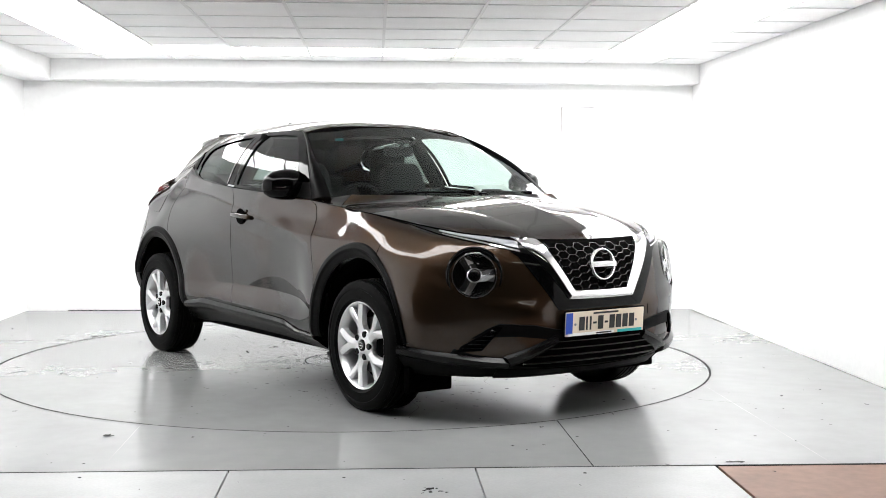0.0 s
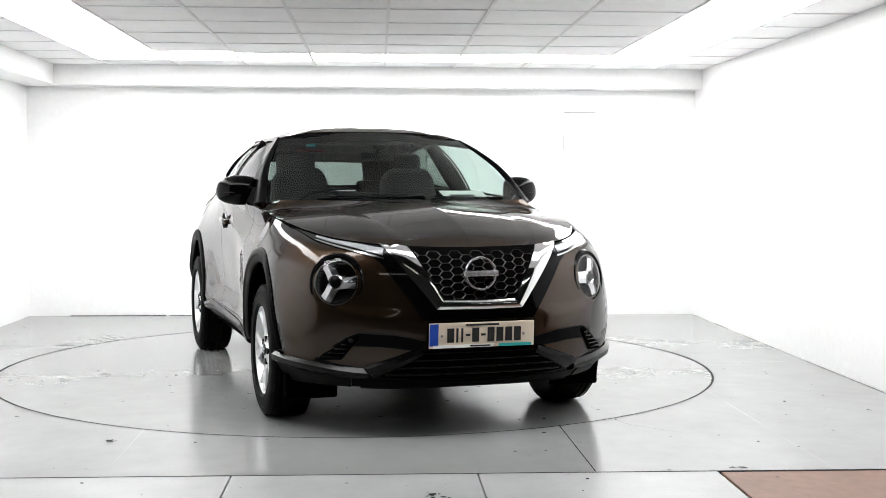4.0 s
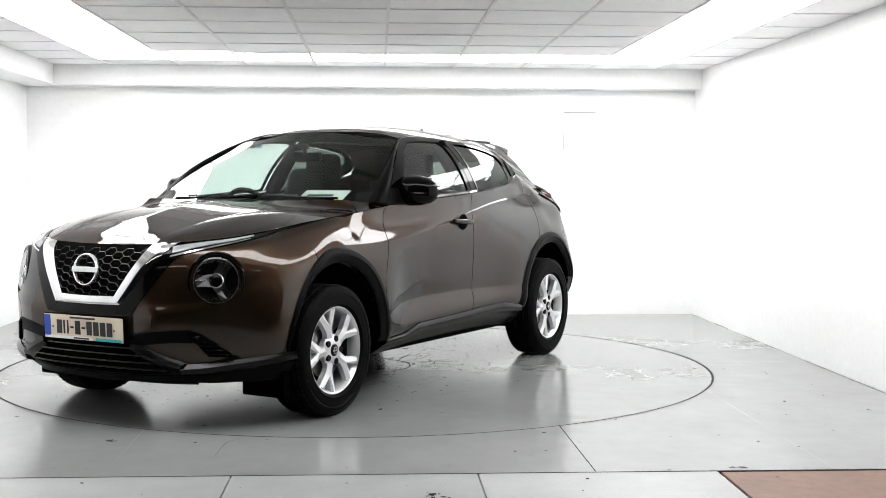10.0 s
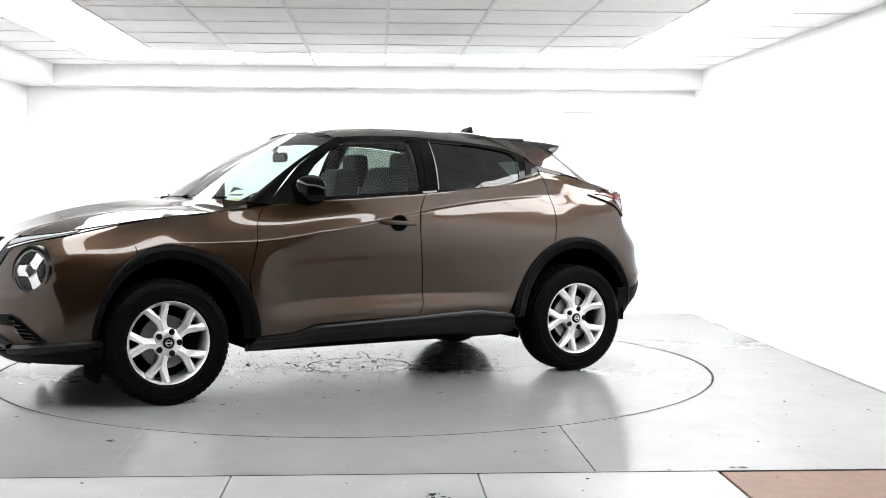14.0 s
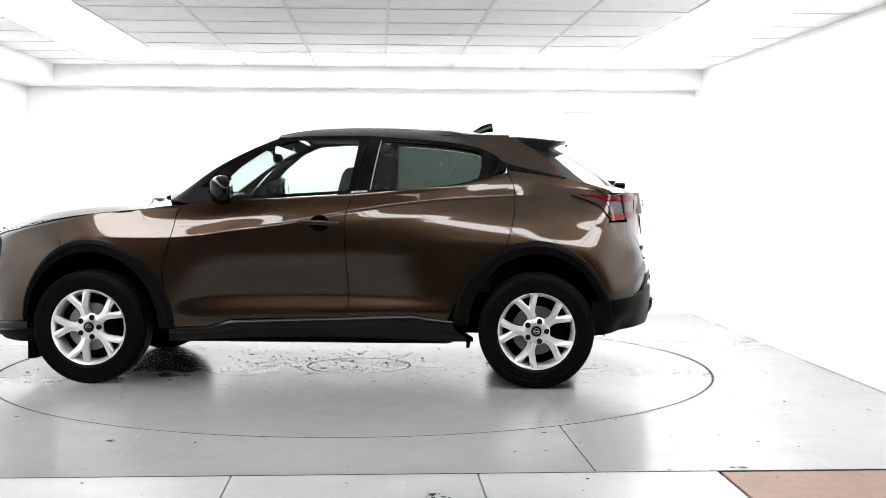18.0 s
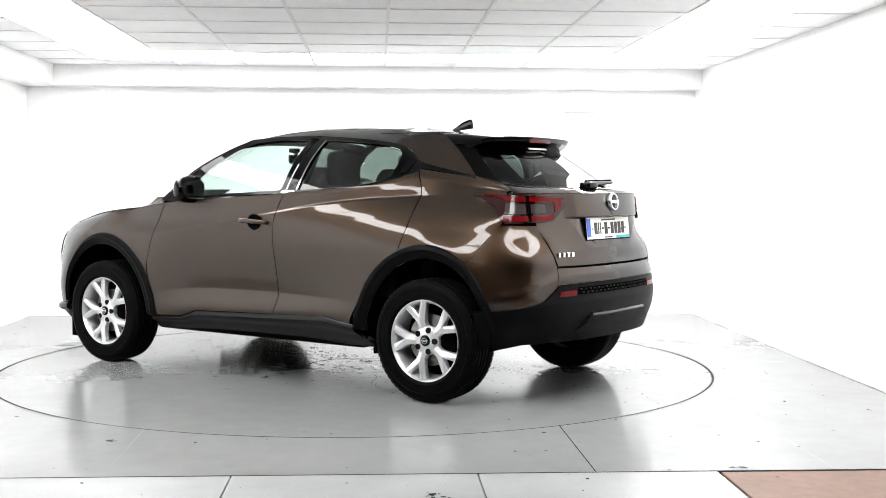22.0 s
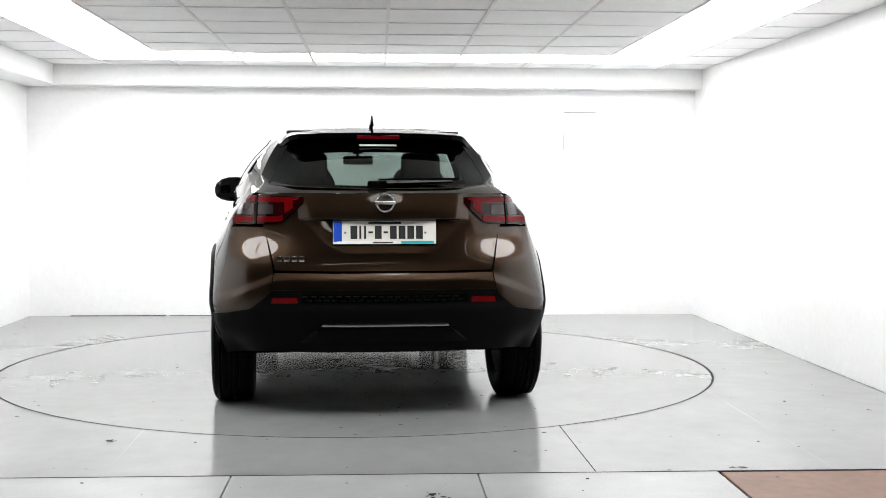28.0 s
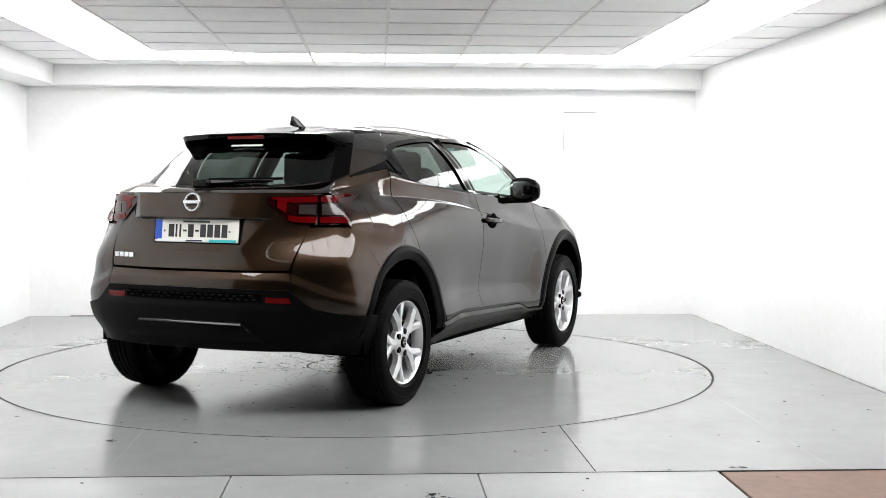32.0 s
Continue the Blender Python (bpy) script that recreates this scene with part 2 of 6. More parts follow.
def flakes(count, where, small, large, seed, keep=None, z=0.0016):
    """Irregular flat flakes lying on the floor."""
    r = random.Random(seed)
    verts, faces = [], []
    while count:
        x, y = where(r)
        if keep and not keep(x, y):
            continue
        count -= 1
        n, size, a0 = r.randint(4, 7), r.uniform(small, large) * r.choice((0.5, 0.7, 1.0)), r.uniform(0, 6.3)
        sx, b = r.uniform(0.7, 2.2), len(verts)
        for k in range(n):
            a = 2 * math.pi * k / n
            q = size * r.uniform(0.5, 1.0)
            u, v = q * sx * math.cos(a), q * math.sin(a)
            verts.append((x + u * math.cos(a0) - v * math.sin(a0), y + u * math.sin(a0) + v * math.cos(a0), z + r.uniform(0, 0.0015)))
        faces.append(tuple(range(b, b + n)))
    return mesh_of(verts, faces)


def cracks(count, where, length, width, seed, z=0.0014):
    """Thin wandering lines in the paint."""
    r = random.Random(seed)
    verts, faces = [], []
    for _ in range(count):
        x, y, a = where(r)
        n, w = r.randint(5, 12), r.uniform(0.5, 1.0) * width
        step = r.uniform(0.4, 1.0) * length / n
        last = None
        for k in range(n):
            ww = w * math.sin(math.pi * (k + 0.5) / n)
            dx, dy = -math.sin(a) * ww / 2, math.cos(a) * ww / 2
            verts += [(x + dx, y + dy, z), (x - dx, y - dy, z)]
            if last is not None:
                faces.append((last, last + 1, last + 3, last + 2))
            last = len(verts) - 2
            x, y, a = x + step * math.cos(a), y + step * math.sin(a), a + r.gauss(0, 0.28)
    return mesh_of(verts, faces)


def build_room():
    far = -9.6
    # hall floor with a round hole for the turntable, as one sheet
    segs = 160
    verts, faces = [], []
    for i in range(segs):
        a = 2 * math.pi * i / segs
        c, s = math.cos(a), math.sin(a)
        k = min((XR + 0.2) / abs(c) if abs(c) > 1e-6 else 1e9, (3.2 if s > 0 else -Y_OPEN) / abs(s) if abs(s) > 1e-6 else 1e9)
        verts += [((RING + 0.004) * c, (RING + 0.004) * s, 0), (k * c, k * s, 0), ((RING + 0.004) * c, (RING + 0.004) * s, -0.03)]
    for i in range(segs):
        j = (i + 1) % segs
        faces += [(3 * i, 3 * i + 1, 3 * j + 1, 3 * j), (3 * i + 2, 3 * i, 3 * j, 3 * j + 2)]
    bm = mesh_of(verts, faces)
    bmesh.ops.recalc_face_normals(bm, faces=bm.faces)
    floor = part("floor", bm, M_FLOOR, smooth=False)
    tagged(floor, "worn grey painted booth floor round a turntable", kind="structure")
    slab("turntable_pit", -3.4, 3.4, Y_OPEN - 0.2, 3.3, -0.12, -0.035, M_JOINT, label="dark pit under the turntable")
    tagged(part("floor_joint", annulus(RING - 0.006, RING + 0.005, 0.0012), M_RING, smooth=False), "dark circular joint round the turntable", kind="structure")
    # outside the booth: steel plates, then plywood, then the hall floor
    for k, (x0, x1) in enumerate(((-2.48, -1.483), (-1.477, -0.475), (-0.469, 0.527), (0.533, 1.525))):
        ob = part("floor_plate", box(x1 - x0, 1.6, 0.02, ((x0 + x1) / 2, Y_OPEN - 0.804, -0.012), 0.002), M_RAMP, smooth=False)
        tagged(ob, "light grey steel floor plate before the booth", "floor plate", "floor plates before the booth", "structure")
    ob = part("floor_board", box(2.2, 1.6, 0.02, (2.64, Y_OPEN - 0.808, -0.014), 0.002), M_BOARD, smooth=False)
    tagged(ob, "brown plywood floor board beside steel plates", kind="structure")
    slab("hall_floor", -9, 9, far, Y_OPEN - 0.02, -0.3, -0.024, M_HALL, label="dim grey hall floor")
    # joints between the floor sheets
    def seam(x0, y0, x1, y1, w, mat, label):
        d = Vector((y0 - y1, x1 - x0, 0)).normalized() * w / 2
        bm = mesh_of([(x0 - d.x, y0 - d.y, 0.001), (x1 - d.x, y1 - d.y, 0.001), (x1 + d.x, y1 + d.y, 0.001), (x0 + d.x, y0 + d.y, 0.001)], [(0, 1, 2, 3)])
        tagged(part("floor_joint", bm, mat, smooth=False), label, kind="structure")
    seam(1.018, Y_OPEN, 1.012, -2.03, 0.006, M_JOINT, "dark joint between floor sheets")
    seam(-0.992, Y_OPEN, -1.0, -2.04, 0.004, M_FAINT, "faint joint between floor sheets")
    seam(2.026, Y_OPEN, 2.014, -1.03, 0.003, M_FAINT, "faint joint between floor sheets")
    seam(2.27, 0.07, XR, 0.07, 0.003, M_FAINT, "faint joint between floor sheets")
    seam(XL, 1.03, -2.02, 1.05, 0.006, M_FAINT, "faint joint between floor sheets")
    seam(-2.0, 1.06, -1.9, 1.5, 0.004, M_FAINT, "faint joint between floor sheets")
    # dark gap along the foot of the side wall
    for y0, y1, w in ((2.98, 2.55, 0.006), (2.3, 1.9, 0.009), (1.6, 0.4, 0.004), (0.1, -1.4, 0.005)):
        seam(XR - 0.004, y0, XR - 0.004, y1, w, M_JOINT, "dark gap at the foot of the wall")
    tagged(part("floor_dirt", join(flakes(130, lambda r: (r.uniform(-2.9, 2.9), r.uniform(Y_OPEN, 2.9)), 0.004, 0.016, 3, lambda x, y: math.hypot(x, y) > RING + 0.03),
                                   flakes(26, lambda r: (r.uniform(-2.2, 2.4), r.uniform(-3.7, Y_OPEN - 0.03)), 0.004, 0.012, 4, None, -0.0005),
                                   flakes(9, lambda r: (0.338 + r.gauss(0, 0.035), -3.33 + r.gauss(0, 0.03)), 0.008, 0.02, 5, None, -0.0005),
                                   flakes(5, lambda r: (-1.105 + r.gauss(0, 0.012), -2.29 + r.gauss(0, 0.008)), 0.012, 0.03, 6, None),
                                   flakes(4, lambda r: (1.63 + r.gauss(0, 0.03), -2.925), 0.01, 0.03, 7, None)), M_DIRT, smooth=False), "small specks of black dirt on the floor", kind="stuff")
    # walls of the booth
    slab("wall_north", XL - 0.2, XR + 0.2, YB, YB + 0.15, -0.1, 2.6, M_WALL, label="white painted back wall of the booth")
    slab("wall_west", XL - 0.15, XL, -3.6, YB, -0.1, 2.6, M_WALL, label="white painted side wall of the booth")
    slab("wall_east", XR, XR + 0.15, -3.6, YB, -0.1, 2.6, M_WALL, label="white painted side wall of the booth")
    # the hall behind the camera
    slab("wall_south", -9, 9, far - 0.2, far, -0.3, 5.0, M_HALL, label="dim hall wall")
    slab("wall_hall_west", -9.2, -9, far, 3.3, -0.3, 5.0, M_HALL, label="dim hall wall")
    slab("wall_hall_east", 9, 9.2, far, 3.3, -0.3, 5.0, M_HALL, label="dim hall wall")
    slab("wall_hall_north_a", -9, XL - 0.15, -3.6, -3.45, -0.3, 5.0, M_HALL, label="dim hall wall")
    slab("wall_hall_north_b", XR + 0.15, 9, -3.6, -3.45, -0.3, 5.0, M_HALL, label="dim hall wall")
    slab("wall_hall_lintel", XL - 0.15, XR + 0.15, -3.62, -3.5, 2.26, 5.0, M_HALL, label="dim hall wall over the booth opening")
    slab("hall_ceiling", -9, 9, far, -3.45, 5.0, 5.1, M_HALL, label="dim hall ceiling")
    # soffits
    slab("soffit_north", XL, XR, YS, YB, ZS, ZC + 0.2, M_SOFFIT, label="white boxed soffit along the back wall", bevel=0.004)
    slab("soffit_west", XL, -2.69, -3.6, YS, ZS, ZC + 0.2, M_SOFFIT, label="white boxed soffit along the side wall", bevel=0.004)
    # thin shadow gap of the wall panel and its frame
    px0, px1, pz0, pz1 = 1.814, 2.112, 1.30, 1.841
    hatch = part("wall_hatch", box(px1 - px0 - 0.014, 0.006, pz1 - pz0, ((px0 + px1) / 2, YB - 0.003, (pz0 + pz1) / 2), 0.002), M_WALL, smooth=False)
    tagged(hatch, "white flush access hatch in the back wall", "hatch", kind="structure")
    edge = join(box(0.005, 0.003, pz1 - pz0 - 0.2, (px0, YB - 0.0015, (pz0 + pz1) / 2 + 0.1)), box(px1 - px0, 0.003, 0.005, ((px0 + px1) / 2, YB - 0.0015, pz1 + 0.003)))
    part("frame_gap", edge, M_FAINT, hatch, smooth=False)
    # baseboard gaps
    ob = part("trim", join(box(0.85, 0.004, 0.008, (-2.2, YB - 0.002, 0.001)), box(0.5, 0.004, 0.006, (-1.5, YB - 0.002, 0.001))), M_JOINT, smooth=False)
    tagged(ob, "dark gap under the back wall", kind="structure")
    # ceiling tiles, tracks and lit panels
    xs = [-2.69, -2.21] + [-1.615 + 0.6 * k for k in range(7)] + [2.60, XR]
    ys = [YS, 2.36] + [2.36 - 0.6 * k for k in range(1, 10)] + [-3.6]
    verts, faces = [], []
    for i in range(len(xs) - 1):
        for j in range(len(ys) - 1):
            lit = (i in (1, 8) and ys[j] <= 2.37 and j < 10) or (2 <= i <= 7 and j in (1, 9))
            if lit:
                continue
            e = 0.004
            x0, x1, y0, y1 = xs[i] + e, xs[i + 1] - e, ys[j + 1] + e, ys[j] - e
            z = ZC + 0.006 + 0.003 * random.random()
            tilt = random.uniform(-0.003, 0.003)
            b = len(verts)
            verts += [(x0, y0, z), (x1, y0, z + tilt), (x1, y1, z + tilt), (x0, y1, z), (x0, y0, z + 0.03), (x1, y0, z + 0.03), (x1, y1, z + 0.03), (x0, y1, z + 0.03)]
            faces += [(b, b + 3, b + 2, b + 1), (b, b + 1, b + 5, b + 4), (b + 1, b + 2, b + 6, b + 5), (b + 2, b + 3, b + 7, b + 6), (b + 3, b, b + 4, b + 7), (b + 4, b + 5, b + 6, b + 7)]
    ceiling = part("ceiling", mesh_of(verts, faces), M_TILE, smooth=False)
    tagged(ceiling, "white suspended ceiling of square mineral tiles", kind="structure")
    bms = []
    for x in xs[1:-1]:
        bms.append(box(0.020, YS + 3.6, 0.006, (x, (YS - 3.6) / 2, ZC + 0.004)))
    for y in ys[1:-1]:
        bms.append(box(XR + 2.69, 0.018, 0.005, ((XR - 2.69) / 2, y, ZC + 0.0045)))
    tagged(part("ceiling_track", join(*bms), M_TRACK, smooth=False), "pale metal grid of the suspended ceiling", kind="structure")
    slab("ceiling_deck", XL - 0.15, XR + 0.15, -3.6, YB + 0.15, ZC + 0.09, ZC + 0.16, M_SOFFIT, label="white deck above the ceiling tiles")
    # lit panels
    first = None
    spots = [(2 + k, j) for k in range(6) for j in (1, 9)] + [(i, j) for i in (1, 8) for j in range(1, 10)]
    for i, j in spots:
        w, d = xs[i + 1] - xs[i] - 0.012, ys[j] - ys[j + 1] - 0.012
        m = pose((xs[i] + xs[i + 1]) / 2, (ys[j] + ys[j + 1]) / 2, ZC + 0.008)
        lamp = thing("ceiling_light", "square lit diffuser panel set in the ceiling grid", "ceiling light", "ceiling lights", at=m)
        part("diffuser", box(w, d, 0.006, (0, 0, 0.003)), M_DIFF, lamp, smooth=False)
        rim = join(box(w, 0.008, 0.012, (0, d / 2, 0.012)), box(w, 0.008, 0.012, (0, -d / 2, 0.012)), box(0.008, d, 0.012, (w / 2, 0, 0.012)), box(0.008, d, 0.012, (-w / 2, 0, 0.012)))
        part("frame", rim, M_TRACK, lamp, smooth=False)
    # strip lights of the hall, seen only as thin lines in the car's paint
    for x, y in ((-4.5, -6.4), (0.5, -8.6), (5.0, -6.8)):
        lamp = thing("strip_light", "long thin strip light under the hall ceiling", "strip light", "hall strip lights", at=pose(x, y, 3.6))
        part("tube", box(2.4, 0.05, 0.04, (0, 0, 0)), glow("strip_tube", (1, 0.97, 0.9), 6.0), lamp, smooth=False)
        part("housing", box(2.5, 0.12, 0.06, (0, 0, 0.06)), M_TRACK, lamp, smooth=False)
        part("hanger", rod((-0.9, 0, 0.08), (-0.9, 0, 1.4), 0.006), M_TRACK, lamp)
        part("hanger", rod((0.9, 0, 0.08), (0.9, 0, 1.4), 0.006), M_TRACK, lamp)


def build_turntable():
    table = thing("turntable", "round grey painted turntable with dirt and scuffs", "turntable")
    segs = 160
    verts = [(0, 0, 0)]
    faces = []
    for r, z in ((0.6, 0), (1.4, 0), (RING - 0.012, 0), (RING - 0.006, -0.004), (RING - 0.006, -0.03)):
        verts += [(r * math.cos(2 * math.pi * i / segs), r * math.sin(2 * math.pi * i / segs), z) for i in range(segs)]
    for i in range(segs):
        j = (i + 1) % segs
        faces.append((0, 1 + i, 1 + j))
        for k in range(4):
            a, b = 1 + k * segs, 1 + (k + 1) * segs
            faces.append((a + i, b + i, b + j, a + j))
    bm = mesh_of(verts, faces)
    bmesh.ops.recalc_face_normals(bm, faces=bm.faces)
    if sum(f.normal.z for f in bm.faces) < 0:
        bmesh.ops.reverse_faces(bm, faces=bm.faces)
    part("deck", bm, M_DISC, table, smooth=False)
    part("hub_ring", annulus(0.33, 0.338, 0.0015, 64), M_JOINT, table, "dark joint round the hub", smooth=False)
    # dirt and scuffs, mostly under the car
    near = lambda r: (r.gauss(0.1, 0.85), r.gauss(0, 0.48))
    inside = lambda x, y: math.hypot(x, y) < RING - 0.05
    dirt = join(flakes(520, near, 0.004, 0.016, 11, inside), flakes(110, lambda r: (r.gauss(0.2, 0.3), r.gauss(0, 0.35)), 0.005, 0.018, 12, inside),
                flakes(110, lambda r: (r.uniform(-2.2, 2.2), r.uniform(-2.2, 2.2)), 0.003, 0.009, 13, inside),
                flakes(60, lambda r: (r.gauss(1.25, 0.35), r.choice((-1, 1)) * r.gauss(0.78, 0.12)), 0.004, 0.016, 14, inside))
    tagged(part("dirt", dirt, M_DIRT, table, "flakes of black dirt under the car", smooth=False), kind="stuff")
    def spoke(r):
        a = r.uniform(0, 6.3)
        return 0.36 * math.cos(a), 0.36 * math.sin(a), a + r.gauss(0, 0.3)
    lines = join(cracks(14, spoke, 0.7, 0.006, 21), cracks(24, lambda r: (r.gauss(0.1, 0.7), r.gauss(0, 0.45), r.gauss(0, 0.5)), 0.6, 0.006, 22))
    tagged(part("crack", lines, M_SCUFFDARK, table, "thin dark cracks in the paint", smooth=False), kind="stuff")
    pale = cracks(3, lambda r: (r.gauss(0.2, 0.9), r.choice((-1, 1)) * r.gauss(0.55, 0.25), r.gauss(0.1, 0.25)), 0.5, 0.005, 23, 0.0011)
    tagged(part("scuff", pale, M_PALE, table, "pale scuff marks in the paint", smooth=False), kind="stuff")
    return table


build_room()
TABLE = build_turntable()
# ---------------------------------------------------------------- the car: body surface
# Car space: x forward from the middle of the wheelbase, y to the car's left, z up.
BELT = [(-1.9, 1.14), (-1.5, 1.16), (-1.145, 1.24), (-0.88, 1.178), (-0.61, 1.150), (-0.25, 1.127), (0.06, 1.109), (0.40, 1.089), (0.72, 1.067), (1.0, 1.04)]


def belt_z(x):
    return np.interp(x, [p[0] for p in BELT], [p[1] for p in BELT])


def upper_y(x, z):
    """Half width of the glasshouse at a place along the car and a height."""
    a = np.interp(x, [-2.0, -1.8, -1.5, -1.15, -0.6, 0.0, 0.5, 0.75, 0.95], [0.560, 0.606, 0.680, 0.760, 0.822, 0.832, 0.824, 0.805, 0.79])
    d = np.asarray(z) - 1.1
    return a - 0.44 * d - 2.2 * d**3 * (d > 0)


# Control rows from the bottom edge up to the belt, each running from the rear centre round the side to the front centre.
COLS = 15
ROWS = []


def row(z, rear_x, side_y, front_x, rear_y=(0, 0.32, 0.58, 0.78), side_x=(-1.68, -1.32, -0.85, -0.25, 0.35, 0.85, 1.32, 1.66), front_y=(0.72, 0.42, 0)):
    zs = z if len(z) == COLS else [z[0]] * 4 + [z[1]] * 8 + [z[2]] * 3
    xs = list(rear_x) + list(side_x) + list(front_x)
    ys = list(rear_y) + list(side_y) + list(front_y)
    ROWS.append(np.array([xs, ys, zs]).T)


row((0.300, 0.25, 0.235), (-1.985, -1.967, -1.90, -1.805), (0.775, 0.838, 0.80, 0.775, 0.775, 0.80, 0.850, 0.800), (1.845, 2.01, 2.05), (0, 0.32, 0.55, 0.66), front_y=(0.67, 0.41, 0))
row((0.370, 0.34, 0.330), (-2.015, -1.996, -1.92, -1.810), (0.815, 0.874, 0.855, 0.845, 0.845, 0.855, 0.888, 0.856), (1.920, 2.100, 2.146), (0, 0.32, 0.57, 0.71), front_y=(0.712, 0.42, 0))
row((0.470, 0.45, 0.450), (-2.025, -2.008, -1.952, -1.855), (0.848, 0.880, 0.873, 0.868, 0.868, 0.876, 0.894, 0.872), (1.934, 2.116, 2.165), (0, 0.32, 0.58, 0.755))
row((0.600, 0.57, 0.570), (-2.030, -2.013, -1.962, -1.862), (0.864, 0.880, 0.876, 0.870, 0.868, 0.876, 0.892, 0.873), (1.938, 2.118, 2.168), rear_y=(0, 0.32, 0.58, 0.775))
row((0.700, 0.69, 0.680), (-2.023, -2.006, -1.957, -1.860), (0.850, 0.872, 0.873, 0.858, 0.855, 0.866, 0.882, 0.855), (1.935, 2.10, 2.155), rear_y=(0, 0.32, 0.58, 0.762))
row((0.800, 0.81, 0.770), (-1.995, -1.983, -1.940, -1.852), (0.832, 0.868, 0.872, 0.862, 0.857, 0.862, 0.866, 0.834), (1.925, 2.08, 2.14), rear_y=(0, 0.32, 0.58, 0.750), front_y=(0.71, 0.42, 0))
row((0.92, 0.92, 0.92, 0.92, 0.92, 0.92, 0.93, 0.93, 0.92, 0.92, 0.91, 0.875, 0.845, 0.83, 0.825), (-1.985, -1.965, -1.885, -1.795), (0.802, 0.838, 0.868, 0.872, 0.866, 0.852, 0.842, 0.800), (1.90, 2.06, 2.12), rear_y=(0, 0.32, 0.58, 0.722), front_y=(0.69, 0.42, 0))
row((1.03, 1.03, 1.03, 1.03, 1.03, 1.04, 1.05, 1.04, 1.02, 1.00, 0.965, 0.92, 0.89, 0.868, 0.86), (-1.978, -1.955, -1.862, -1.765), (0.756, 0.785, 0.838, 0.860, 0.855, 0.838, 0.818, 0.765), (1.87, 2.04, 2.095), rear_y=(0, 0.32, 0.58, 0.698), front_y=(0.66, 0.42, 0))
row((1.135, 1.135, 1.135, 1.135, 1.15, 1.20, 1.178, 1.127, 1.092, 1.055, 1.003, 0.952, 0.917, 0.893, 0.885), (-1.965, -1.945, -1.850, -1.740), (0.68, 0.69, 0.80, 0.82, 0.83, 0.805, 0.788, 0.722), (1.83, 2.015, 2.06), rear_y=(0, 0.32, 0.58, 0.664), side_x=(-1.64, -1.28, -0.85, -0.25, 0.35, 0.85, 1.32, 1.62), front_y=(0.60, 0.40, 0))
for k in range(4, 10):
    ROWS[-1][k, 1] = upper_y(ROWS[-1][k, 0], ROWS[-1][k, 2])
CAGE = np.array(ROWS)


def spline_rows(a, n):
    """Smooth samples through control points along the first axis."""
    ext = np.concatenate([2 * a[:1] - a[1:2], a, 2 * a[-1:] - a[-2:-1]])
    out = []
    for q in np.linspace(0, len(a) - 1, n):
        i = min(int(q), len(a) - 2)
        t = q - i
        p0, p1, p2, p3 = ext[i], ext[i + 1], ext[i + 2], ext[i + 3]
        out.append(0.5 * (2 * p1 + (p2 - p0) * t + (2 * p0 - 5 * p1 + 4 * p2 - p3) * t**2 + (3 * p1 - p0 - 3 * p2 + p3) * t**3))
    return np.array(out)


# mirrored columns at both ends keep the surface smooth over the centre line
_m = CAGE[:, ::-1].copy() * np.array([1, -1, 1])
_full = np.concatenate([_m[:, -3:-1], CAGE, _m[:, 1:3]], axis=1)
NV, NU = 193, 28
_tall = spline_rows(_full, NV)
_wide = spline_rows(_tall.transpose(1, 0, 2), (COLS + 3) * NU + 1).transpose(1, 0, 2)
SKIN = _wide[:, 2 * NU:(COLS + 1) * NU + 1]          # [height, round the car, xyz]; column k * NU is control column k
SKIN[:, 0, 1] = SKIN[:, -1, 1] = 0
# flared edges round the wheel arches, and a soft ridge across the front corners
for _cx, _cz in ((1.312, 0.335), (-1.322, 0.335)):
    _r = np.hypot(SKIN[..., 0] - _cx, SKIN[..., 2] - _cz)
    _on = np.clip((SKIN[..., 1] - 0.60) / 0.15, 0, 1) * np.clip((SKIN[..., 2] - 0.30) / 0.15, 0, 1)
    SKIN[..., 1] += 0.016 * np.exp(-(((_r - 0.50) / 0.10) ** 2)) * _on
_f = np.clip((SKIN[..., 0] - 1.75) / 0.12, 0, 1) * np.clip((SKIN[..., 1] - 0.30) / 0.12, 0, 1)
_crest = np.interp(SKIN[..., 1], [0.25, 0.44, 0.60, 0.71, 0.80], [0.566, 0.562, 0.582, 0.630, 0.69])
_ridge = np.where(SKIN[..., 2] < _crest, np.clip(1 - (_crest - SKIN[..., 2]) / 0.24, 0, 1), np.clip(1 - (SKIN[..., 2] - _crest) / 0.05, 0, 1))
SKIN[..., 0] += 0.011 * _f * _ridge


# ledge of the rear bumper: level across the tailgate's foot, falling towards the rear arches
_col = np.broadcast_to(np.arange(SKIN.shape[1]) / NU, SKIN.shape[:2])
_edge = np.interp(_col, [0, 1.6, 1.9, 2.3, 3.0, 4.0, 5.0], [0.700, 0.700, 0.692, 0.655, 0.598, 0.560, 0.550])
_high = SKIN[..., 2] - _edge
_shelf = np.where(_high < 0, np.clip(1 + _high / 0.16, 0.25, 1), np.clip(1 - _high / 0.042, 0, 1)) * np.clip((4.2 - _col) / 1.2, 0, 1)
_nrm = grid_normals(SKIN)
_nrm[..., 2] = 0
_nrm *= np.where(_nrm[..., :1] * 0 + (_nrm[NV // 2, 5 * NU, 1] < 0), -1, 1)
SKIN = SKIN + _nrm * (0.009 * _shelf)[..., None]


